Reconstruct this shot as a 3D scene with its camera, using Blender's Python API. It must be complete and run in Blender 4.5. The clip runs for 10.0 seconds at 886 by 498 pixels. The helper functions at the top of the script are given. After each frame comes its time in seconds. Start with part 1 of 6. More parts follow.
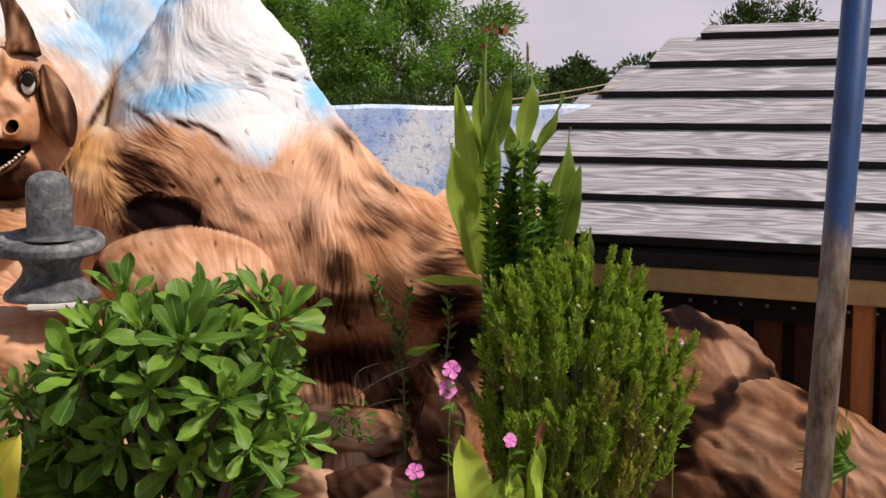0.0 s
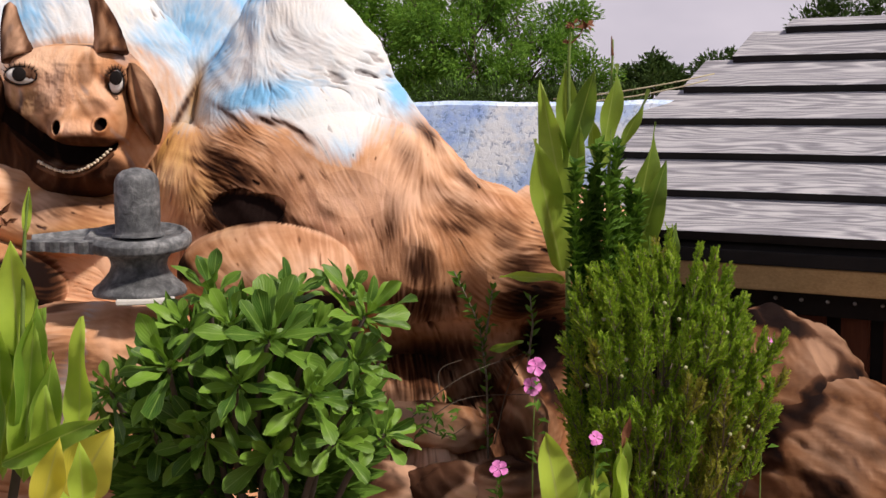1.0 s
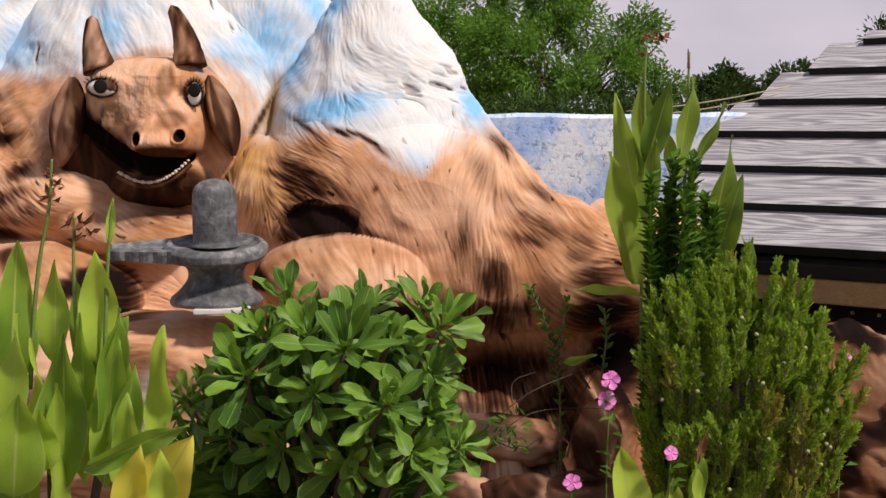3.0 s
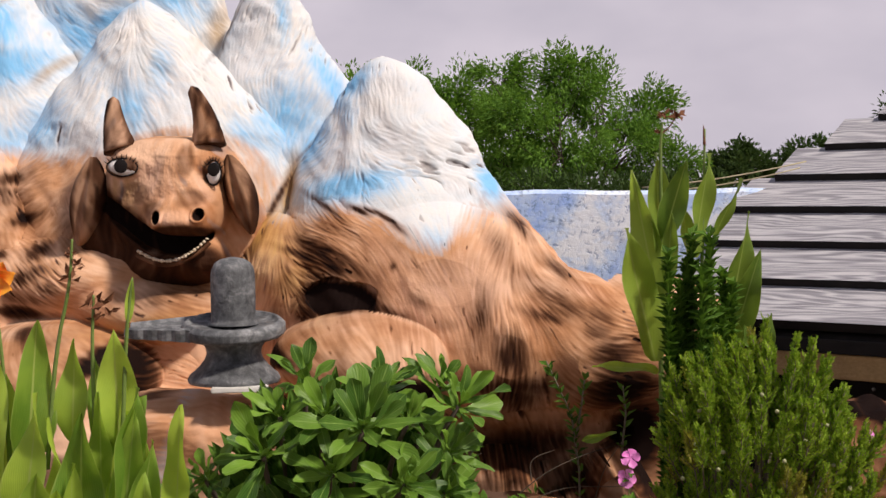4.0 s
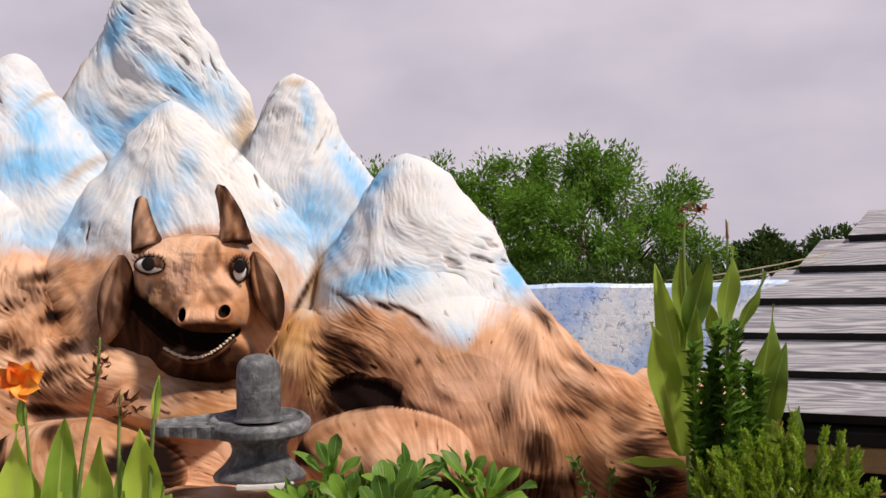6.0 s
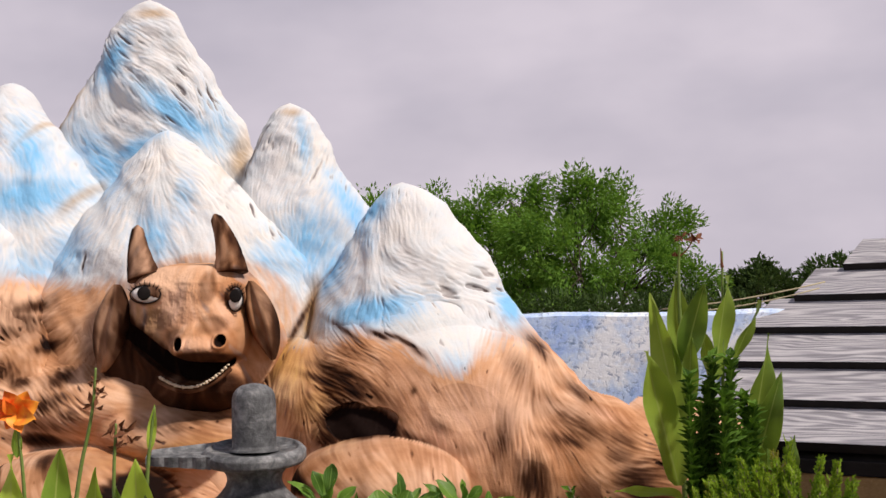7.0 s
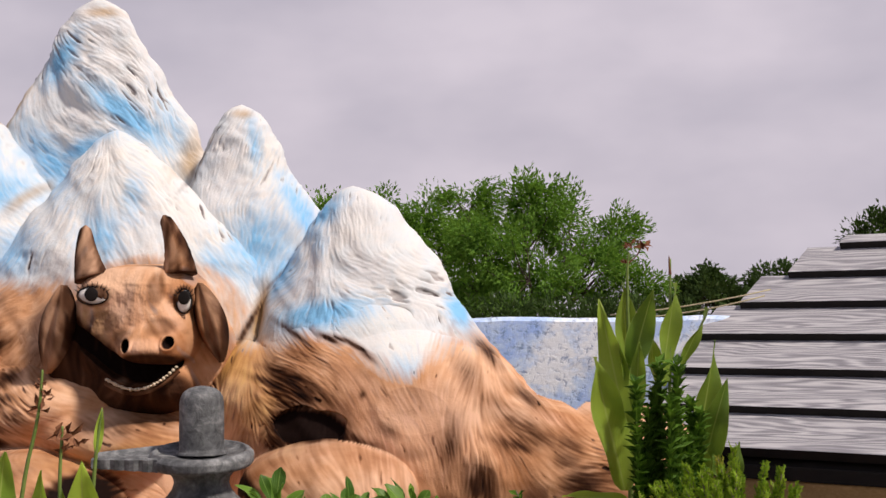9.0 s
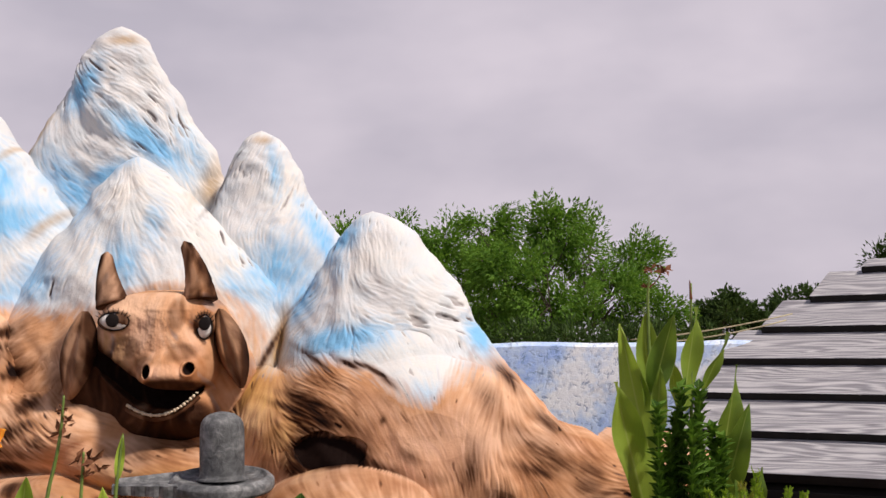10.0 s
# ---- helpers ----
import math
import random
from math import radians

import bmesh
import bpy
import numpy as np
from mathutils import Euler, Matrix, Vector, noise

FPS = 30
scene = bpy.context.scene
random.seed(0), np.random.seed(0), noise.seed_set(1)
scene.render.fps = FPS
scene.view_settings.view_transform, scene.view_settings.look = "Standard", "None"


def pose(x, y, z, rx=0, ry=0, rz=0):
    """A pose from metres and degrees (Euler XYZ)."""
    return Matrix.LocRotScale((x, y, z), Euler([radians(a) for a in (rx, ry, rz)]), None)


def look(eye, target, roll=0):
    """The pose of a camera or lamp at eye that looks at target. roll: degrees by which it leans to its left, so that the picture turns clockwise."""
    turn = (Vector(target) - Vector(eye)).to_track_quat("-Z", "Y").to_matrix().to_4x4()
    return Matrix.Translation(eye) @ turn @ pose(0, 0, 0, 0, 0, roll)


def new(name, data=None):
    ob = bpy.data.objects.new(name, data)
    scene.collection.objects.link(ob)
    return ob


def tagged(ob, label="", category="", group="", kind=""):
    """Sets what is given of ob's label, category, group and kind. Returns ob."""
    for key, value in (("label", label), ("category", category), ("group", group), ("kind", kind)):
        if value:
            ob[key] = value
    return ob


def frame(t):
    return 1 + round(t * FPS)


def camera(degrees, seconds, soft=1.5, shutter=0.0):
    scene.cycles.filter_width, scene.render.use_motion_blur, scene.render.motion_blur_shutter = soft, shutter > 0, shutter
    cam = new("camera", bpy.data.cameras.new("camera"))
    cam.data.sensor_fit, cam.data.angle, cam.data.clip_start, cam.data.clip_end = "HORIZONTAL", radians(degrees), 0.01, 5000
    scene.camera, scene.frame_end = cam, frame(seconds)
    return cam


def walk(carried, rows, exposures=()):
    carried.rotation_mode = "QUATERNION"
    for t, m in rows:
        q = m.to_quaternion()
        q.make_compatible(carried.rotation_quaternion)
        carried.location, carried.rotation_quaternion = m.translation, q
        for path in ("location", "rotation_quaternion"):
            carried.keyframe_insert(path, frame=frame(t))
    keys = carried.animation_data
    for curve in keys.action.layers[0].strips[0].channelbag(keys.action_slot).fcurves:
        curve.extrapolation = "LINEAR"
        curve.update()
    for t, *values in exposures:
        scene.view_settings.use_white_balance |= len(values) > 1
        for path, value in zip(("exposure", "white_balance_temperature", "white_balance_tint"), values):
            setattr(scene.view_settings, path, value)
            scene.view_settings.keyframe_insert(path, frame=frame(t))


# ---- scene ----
import functools
import itertools

# ---- camera ----
cam = camera(38.0, 10.0)
walk(cam, [
    (0.0, pose(0.041, -0.013, 1.605, 83.80, 0.00, -7.47)),
    (0.5, pose(0.026, -0.006, 1.603, 83.69, 0.10, -6.55)),
    (1.0, pose(0.014, 0.001, 1.601, 83.69, 0.29, -4.18)),
    (1.5, pose(0.000, 0.000, 1.600, 83.73, 0.29, -2.41)),
    (2.0, pose(-0.004, 0.003, 1.599, 83.85, 0.15, -1.74)),
    (3.3, pose(-0.009, -0.004, 1.605, 84.60, 0.25, -0.99)),
    (3.5, pose(-0.009, -0.004, 1.605, 85.13, 0.30, -0.83)),
    (4.0, pose(-0.009, -0.007, 1.609, 87.58, 0.49, -0.43)),
    (4.5, pose(-0.008, -0.012, 1.611, 89.19, 0.63, -0.01)),
    (5.0, pose(-0.008, -0.016, 1.613, 90.20, 0.82, 0.43)),
    (5.5, pose(-0.007, -0.021, 1.614, 90.87, 0.93, 0.70)),
    (7.0, pose(-0.007, -0.034, 1.620, 92.98, 0.97, 0.48)),
    (7.5, pose(-0.007, -0.038, 1.621, 92.94, 0.91, 0.21)),
    (8.0, pose(-0.011, -0.039, 1.622, 92.89, 0.66, -0.56)),
    (8.5, pose(-0.011, -0.042, 1.623, 92.86, 0.27, -1.47)),
    (9.0, pose(-0.013, -0.042, 1.624, 93.09, 0.43, -1.83)),
    (9.5, pose(-0.015, -0.043, 1.624, 93.41, 0.53, -1.34)),
    (10.0, pose(-0.014, -0.041, 1.623, 94.23, 0.56, -0.95)),
], exposures=[(0.0, 0.13, 6500, 17), (2.0, 0.11, 6500, 17), (3.5, 0.04, 6500, 17), (5.0, 0.0, 6500, 17), (10.0, 0.0, 6500, 17)])

# ---- light ----
SUN_TO = Vector((0.52, -0.33, 0.79)).normalized()
sun = new("sun", bpy.data.lights.new("sun", "SUN"))
sun.data.energy, sun.data.angle, sun.data.color = 4.2, radians(6), (1.0, 0.915, 0.79)
sun.matrix_world = look((0, 0, 30), Vector((0, 0, 30)) - SUN_TO)

world = bpy.data.worlds.new("world")
scene.world = world
world.use_nodes = True
wn, wl = world.node_tree.nodes, world.node_tree.links
wn.clear()
w_out, w_bg, w_sky = wn.new("ShaderNodeOutputWorld"), wn.new("ShaderNodeBackground"), wn.new("ShaderNodeTexSky")
w_sky.sky_type, w_sky.sun_disc = "NISHITA", False
w_sky.sun_elevation = math.asin(SUN_TO.z)
w_sky.sun_rotation = math.atan2(SUN_TO.x, SUN_TO.y)
w_sky.dust_density = 5.0
w_scale = wn.new("ShaderNodeVectorMath")
w_scale.operation, w_scale.inputs[3].default_value = "SCALE", 0.035
w_co, w_map, w_noise, w_ramp, w_mix = (wn.new("ShaderNodeTexCoord"), wn.new("ShaderNodeMapping"), wn.new("ShaderNodeTexNoise"),
                                       wn.new("ShaderNodeValToRGB"), wn.new("ShaderNodeMix"))
w_map.inputs["Scale"].default_value = (3.0, 3.0, 6.0)
w_noise.inputs["Scale"].default_value, w_noise.inputs["Detail"].default_value = 1.6, 4.0
w_ramp.color_ramp.elements[0].position, w_ramp.color_ramp.elements[0].color = 0.36, (0.555, 0.53, 0.59, 1)
w_ramp.color_ramp.elements[1].position, w_ramp.color_ramp.elements[1].color = 0.68, (0.72, 0.675, 0.725, 1)
w_mix.data_type, w_mix.inputs[0].default_value = "RGBA", 0.90
wl.new(w_co.outputs["Generated"], w_map.inputs["Vector"])
wl.new(w_map.outputs["Vector"], w_noise.inputs["Vector"])
wl.new(w_noise.outputs["Fac"], w_ramp.inputs["Fac"])
wl.new(w_sky.outputs["Color"], w_scale.inputs[0])
wl.new(w_scale.outputs["Vector"], w_mix.inputs[6])
wl.new(w_ramp.outputs["Color"], w_mix.inputs[7])
# haze is bright near the horizon and greyer overhead
w_sep, w_up, w_zen = wn.new("ShaderNodeSeparateXYZ"), wn.new("ShaderNodeMapRange"), wn.new("ShaderNodeMix")
wl.new(w_co.outputs["Generated"], w_sep.inputs[0])
wl.new(w_sep.outputs[2], w_up.inputs[0])
w_up.inputs[1].default_value, w_up.inputs[2].default_value = 0.22, 0.75
w_zen.data_type = "RGBA"
w_zen.inputs[7].default_value = (0.17, 0.19, 0.25, 1)
wl.new(w_up.outputs[0], w_zen.inputs[0])
wl.new(w_mix.outputs[2], w_zen.inputs[6])
wl.new(w_zen.outputs[2], w_bg.inputs["Color"])
w_bg.inputs["Strength"].default_value = 1.0
wl.new(w_bg.outputs["Background"], w_out.inputs["Surface"])


# ---- materials ----
class Nodes:
    """A small builder for node materials."""

    def __init__(self, name):
        self.mat = bpy.data.materials.new(name)
        self.mat.use_nodes = True
        self.n, self.l = self.mat.node_tree.nodes, self.mat.node_tree.links
        self.bsdf = self.n["Principled BSDF"]
        self.out = self.n["Material Output"]

    def put(self, socket, value):
        if isinstance(value, bpy.types.NodeSocket):
            self.l.new(value, socket)
        elif value is not None:
            socket.default_value = value

    def noise(self, vector, scale, detail=4.0, rough=0.55, stretch=None, distort=0.0):
        if stretch:
            m = self.n.new("ShaderNodeMapping")
            m.inputs["Scale"].default_value = stretch
            self.put(m.inputs["Vector"], vector)
            vector = m.outputs["Vector"]
        k = self.n.new("ShaderNodeTexNoise")
        self.put(k.inputs["Vector"], vector)
        for key, v in (("Scale", scale), ("Detail", detail), ("Roughness", rough), ("Distortion", distort)):
            k.inputs[key].default_value = v
        return k.outputs["Fac"]

    def ramp(self, fac, *stops):
        k = self.n.new("ShaderNodeValToRGB")
        e = k.color_ramp.elements
        while len(e) < len(stops):
            e.new(0.5)
        for s, (p, c) in zip(e, stops):
            s.position, s.color = p, (*c, 1) if isinstance(c, tuple) else (c, c, c, 1)
        self.put(k.inputs["Fac"], fac)
        return k.outputs["Color"]

    def mix(self, fac, a, b, blend="MIX"):
        k = self.n.new("ShaderNodeMix")
        k.data_type, k.blend_type = "RGBA", blend
        for i, v in ((0, fac), (6, a), (7, b)):
            self.put(k.inputs[i], (*v, 1) if isinstance(v, tuple) else v)
        return k.outputs[2]

    def math(self, op, a, b=0.0, clamp=False):
        k = self.n.new("ShaderNodeMath")
        k.operation, k.use_clamp = op, clamp
        self.put(k.inputs[0], a)
        self.put(k.inputs[1], b)
        return k.outputs[0]

    def coord(self, which="Object"):
        return self.n.new("ShaderNodeTexCoord").outputs[which]

    def attr(self, name):
        k = self.n.new("ShaderNodeAttribute")
        k.attribute_name = name
        return k

    def place(self):
        return self.n.new("ShaderNodeNewGeometry").outputs["Position"]

    def finish(self, color, rough=0.6, bump=None, strength=0.3, distance=0.01, spec=0.3, metal=0.0):
        self.put(self.bsdf.inputs["Base Color"], (*color, 1) if isinstance(color, tuple) else color)
        self.put(self.bsdf.inputs["Roughness"], rough)
        self.put(self.bsdf.inputs["Specular IOR Level"], spec)
        self.put(self.bsdf.inputs["Metallic"], metal)
        if bump is not None:
            k = self.n.new("ShaderNodeBump")
            k.inputs["Distance"].default_value = distance
            self.put(k.inputs["Strength"], strength)
            self.put(k.inputs["Height"], bump)
            self.l.new(k.outputs["Normal"], self.bsdf.inputs["Normal"])
        return self.mat


def painted_plaster(name, spread=1.0):
    """Sculpted cement, airbrushed: the paint attribute holds brown, blue, dark (marks and hollow shade) and ochre
    coats, fur the raked strokes.
    """
    k = Nodes(name)
    pos = k.place()
    sep = k.n.new("ShaderNodeSeparateColor")
    paint = k.attr("paint")
    k.l.new(paint.outputs["Color"], sep.inputs[0])
    brown_m, blue_m, dark_m, ochre_m = sep.outputs[0], sep.outputs[1], sep.outputs[2], paint.outputs["Alpha"]
    fur = k.attr("fur").outputs["Fac"]
    cloud = k.noise(pos, 3.2, 4.0)
    patch = k.noise(pos, 9.0, 5.0, 0.6, None, 0.5)
    zone = k.noise(pos, 5.5, 2.0, 0.5)
    grit = k.noise(pos, 85.0, 4.0, 0.65)

    def edge(mask, fringe, soft, low=0.5):
        v = k.math("ADD", mask, k.math("MULTIPLY", fur, fringe))
        v = k.math("ADD", v, k.math("MULTIPLY", k.math("SUBTRACT", patch, 0.5), fringe * 2.2))
        return k.ramp(v, (max(0.0, low - soft), 0.0), (min(1.0, low + soft), 1.0))

    white = k.mix(k.ramp(cloud, (0.35, 0.0), (0.7, 1.0)), (0.655, 0.665, 0.68), (0.725, 0.70, 0.655))
    white = k.mix(k.math("MULTIPLY", k.ramp(patch, (0.38, 1.0), (0.54, 0.0)), 0.30), white, (0.50, 0.64, 0.74))
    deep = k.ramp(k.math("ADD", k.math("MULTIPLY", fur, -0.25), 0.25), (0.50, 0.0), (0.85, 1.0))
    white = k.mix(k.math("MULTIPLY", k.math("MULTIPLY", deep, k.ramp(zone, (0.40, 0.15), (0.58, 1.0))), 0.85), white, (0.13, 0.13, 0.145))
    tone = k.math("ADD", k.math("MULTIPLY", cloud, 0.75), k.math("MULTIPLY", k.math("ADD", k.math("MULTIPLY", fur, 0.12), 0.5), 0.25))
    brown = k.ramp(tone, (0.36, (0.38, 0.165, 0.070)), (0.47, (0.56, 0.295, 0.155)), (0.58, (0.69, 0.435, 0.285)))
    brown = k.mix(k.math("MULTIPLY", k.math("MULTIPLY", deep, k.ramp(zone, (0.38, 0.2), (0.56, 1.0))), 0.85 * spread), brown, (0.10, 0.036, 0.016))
    pale = k.math("SUBTRACT", brown_m, 1.0, True)
    brown = k.mix(k.math("MULTIPLY", pale, k.ramp(fur, (0.0, 0.55), (0.6, 1.0))), brown, (0.72, 0.435, 0.30))

    base = k.mix(k.math("MULTIPLY", edge(blue_m, 0.16, 0.42), 0.90), white, (0.16, 0.46, 0.76))
    base = k.mix(edge(brown_m, 0.17, 0.30), base, brown)
    base = k.mix(k.math("MULTIPLY", edge(ochre_m, 0.10, 0.36), 0.9), base, (0.44, 0.25, 0.065))
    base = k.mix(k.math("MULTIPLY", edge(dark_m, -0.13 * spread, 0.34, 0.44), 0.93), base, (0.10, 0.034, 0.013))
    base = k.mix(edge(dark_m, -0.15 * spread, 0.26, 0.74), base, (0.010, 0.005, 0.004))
    bump = k.math("ADD", k.math("MULTIPLY", patch, 0.5), k.math("MULTIPLY", grit, 0.22))
    return k.finish(base, 0.75, bump, 0.5, 0.012, 0.05)


def simple(name, stops, scale=20.0, rough=0.6, bump=0.3, distance=0.004, stretch=None, spec=0.3, metal=0.0, island=0.0, object_space=True):
    """Two or more colours mixed by grain, with relief."""
    k = Nodes(name)
    co = k.coord("Object") if object_space else k.place()
    g = k.noise(co, scale, 6.0, 0.62, stretch, 0.3)
    big = k.noise(co, scale * 0.17, 3.0, 0.5, stretch)
    v = k.math("ADD", k.math("MULTIPLY", g, 0.6), k.math("MULTIPLY", big, 0.4))
    if island:
        r = k.n.new("ShaderNodeObjectInfo").outputs["Random"]
        v = k.math("ADD", v, k.math("MULTIPLY", k.math("SUBTRACT", r, 0.5), island))
    return k.finish(k.ramp(v, *stops), rough, g, bump, distance, spec, metal)


def leaf_material(name, dark, light, rib, translucent=0.35, rough=0.42, veins=26.0, joined=False, spec=0.35):
    k = Nodes(name)
    uv = k.coord("UV")
    sep = k.n.new("ShaderNodeSeparateXYZ")
    k.l.new(uv, sep.inputs[0])
    across = k.math("ABSOLUTE", k.math("SUBTRACT", sep.outputs[0], 0.5))
    lines = k.math("SINE", k.math("MULTIPLY", k.math("SUBTRACT", sep.outputs[1], k.math("MULTIPLY", across, 1.5)), veins * 3.6))
    if joined:
        r = k.n.new("ShaderNodeNewGeometry").outputs["Random Per Island"]
    else:
        r = k.n.new("ShaderNodeObjectInfo").outputs["Random"]
    pos = k.place()
    v = k.math("ADD", k.math("MULTIPLY", r, 0.65), k.math("MULTIPLY", k.noise(pos, 14.0, 3.0), 0.5))
    col = k.mix(k.ramp(v, (0.25, 0.0), (0.9, 1.0)), dark, light)
    col = k.mix(k.math("MULTIPLY", k.ramp(lines, (0.2, 0.0), (1.0, 1.0)), 0.20), col, rib)
    col = k.mix(k.ramp(across, (0.012, 0.8), (0.04, 0.0)), col, rib)
    col = k.mix(k.ramp(across, (0.462, 0.0), (0.49, 0.55)), col, rib)
    k.finish(col, rough, lines, 0.15, 0.002, spec)
    t, m = k.n.new("ShaderNodeBsdfTranslucent"), k.n.new("ShaderNodeMixShader")
    tint = k.mix(1.0, col, (1.0, 1.0, 0.35), "MULTIPLY")
    k.l.new(k.mix(0.5, tint, light), t.inputs["Color"])
    m.inputs[0].default_value = translucent
    k.l.new(k.bsdf.outputs[0], m.inputs[1])
    k.l.new(t.outputs[0], m.inputs[2])
    k.l.new(m.outputs[0], k.out.inputs["Surface"])
    return k.mat


PLASTER = painted_plaster("painted_plaster")
PLASTER_SMOOTH = painted_plaster("smooth_painted_plaster", 0.35)
CANNA = leaf_material("canna_leaf", (0.12, 0.26, 0.025), (0.50, 0.68, 0.08), (0.46, 0.56, 0.16), 0.42, 0.38, 30.0)
CANNA_DEEP = leaf_material("deep_canna_leaf", (0.08, 0.165, 0.018), (0.28, 0.41, 0.05), (0.36, 0.46, 0.12), 0.42, 0.38, 30.0)
CANNA_OLD = leaf_material("yellowed_leaf", (0.62, 0.56, 0.05), (0.80, 0.72, 0.10), (0.60, 0.55, 0.15), 0.4, 0.5)
SHRUB = leaf_material("shrub_leaf", (0.034, 0.10, 0.013), (0.20, 0.37, 0.040), (0.26, 0.40, 0.09), 0.28, 0.40, 9.0, spec=0.25)
THUJA = leaf_material("scale_foliage", (0.12, 0.25, 0.020), (0.42, 0.58, 0.06), (0.2, 0.32, 0.03), 0.40, 0.65, 3.0, True, 0.12)
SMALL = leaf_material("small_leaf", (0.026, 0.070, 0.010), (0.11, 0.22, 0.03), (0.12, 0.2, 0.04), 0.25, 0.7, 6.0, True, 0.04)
UPRIGHT = leaf_material("oval_leaf", (0.022, 0.065, 0.009), (0.115, 0.24, 0.028), (0.2, 0.34, 0.06), 0.30, 0.6, 6.0, True, 0.10)
THUJA_DRY = leaf_material("yellowing_foliage", (0.20, 0.22, 0.03), (0.46, 0.46, 0.08), (0.4, 0.4, 0.06), 0.35, 0.7, 3.0, True, 0.08)
TREE = leaf_material("tree_leaf", (0.055, 0.145, 0.022), (0.20, 0.38, 0.055), (0.18, 0.32, 0.05), 0.40, 0.65, 2.0, True, 0.10)
TREE_DARK = leaf_material("dark_tree_leaf", (0.030, 0.060, 0.016), (0.075, 0.13, 0.035), (0.05, 0.09, 0.03), 0.25, 0.65, 2.0, True, 0.10)
STEM = simple("green_stem", ((0.3, (0.10, 0.16, 0.03)), (0.7, (0.20, 0.28, 0.07))), 60.0, 0.5)
TWIG = simple("twig_bark", ((0.3, (0.10, 0.075, 0.05)), (0.7, (0.26, 0.21, 0.16))), 80.0, 0.8)
BARK = simple("tree_bark", ((0.3, (0.05, 0.04, 0.03)), (0.7, (0.13, 0.10, 0.075))), 9.0, 0.9, object_space=False)
DRY = simple("dried_flower", ((0.3, (0.10, 0.035, 0.018)), (0.7, (0.26, 0.11, 0.05))), 90.0, 0.8)
PINK = simple("pink_petal", ((0.3, (0.62, 0.12, 0.42)), (0.7, (0.82, 0.32, 0.66))), 60.0, 0.5)
ORANGE = simple("orange_petal", ((0.40, (0.85, 0.10, 0.02)), (0.62, (0.95, 0.42, 0.04))), 30.0, 0.5)
STONE = simple("dark_stone", ((0.36, (0.045, 0.047, 0.05)), (0.50, (0.12, 0.125, 0.13)), (0.66, (0.30, 0.305, 0.31))), 34.0, 0.58, 0.8, 0.006, object_space=False)
MARBLE = simple("white_marble", ((0.3, (0.62, 0.60, 0.55)), (0.7, (0.78, 0.76, 0.72))), 30.0, 0.4, 0.1)
SHINGLE = None
FASCIA = simple("yellow_timber", ((0.3, (0.30, 0.19, 0.075)), (0.7, (0.50, 0.34, 0.15))), 14.0, 0.7, 0.4, 0.004, (1.0, 8.0, 8.0))
# board colour includes the shade under the eave; the post's is sunlit
BOARD = simple("shaded_red_brown_board", ((0.3, (0.045, 0.013, 0.007)), (0.7, (0.15, 0.045, 0.018))), 10.0, 0.6, 0.4, 0.003, (6.0, 6.0, 0.6), island=0.35)
POST = simple("sunlit_orange_timber", ((0.3, (0.26, 0.085, 0.025)), (0.7, (0.48, 0.19, 0.06))), 12.0, 0.6, 0.4, 0.003, (6.0, 6.0, 0.6))
# hut parts in deep shade; the dark is held in the colour
BLACK = simple("black_shade_timber", ((0.3, (0.006, 0.005, 0.005)), (0.7, (0.018, 0.015, 0.013))), 12.0, 0.8)
SOIL = simple("dry_soil", ((0.3, (0.10, 0.065, 0.04)), (0.7, (0.22, 0.15, 0.10))), 7.0, 0.95, 0.8, 0.02, object_space=False)
ROPE = simple("pale_rope", ((0.3, (0.42, 0.36, 0.22)), (0.7, (0.62, 0.55, 0.36))), 80.0, 0.85)
IVORY = simple("ivory_paint", ((0.3, (0.58, 0.47, 0.33)), (0.7, (0.78, 0.68, 0.53))), 60.0, 0.5)
EYE_WHITE = simple("white_enamel", ((0.3, (0.70, 0.68, 0.65)), (0.7, (0.80, 0.78, 0.76))), 60.0, 0.35)
EYE_DARK = simple("black_enamel", ((0.3, (0.008, 0.007, 0.007)), (0.7, (0.020, 0.016, 0.015))), 60.0, 0.6, spec=0.1)
HORN = simple("horn_paint", ((0.30, (0.075, 0.026, 0.014)), (0.52, (0.20, 0.075, 0.042)), (0.75, (0.34, 0.15, 0.09))), 22.0, 0.6, 0.6, 0.006, (2.0, 2.0, 0.5))
BOLT = simple("steel_bolt", ((0.3, (0.35, 0.34, 0.32)), (0.7, (0.55, 0.54, 0.5))), 60.0, 0.4, metal=0.8)


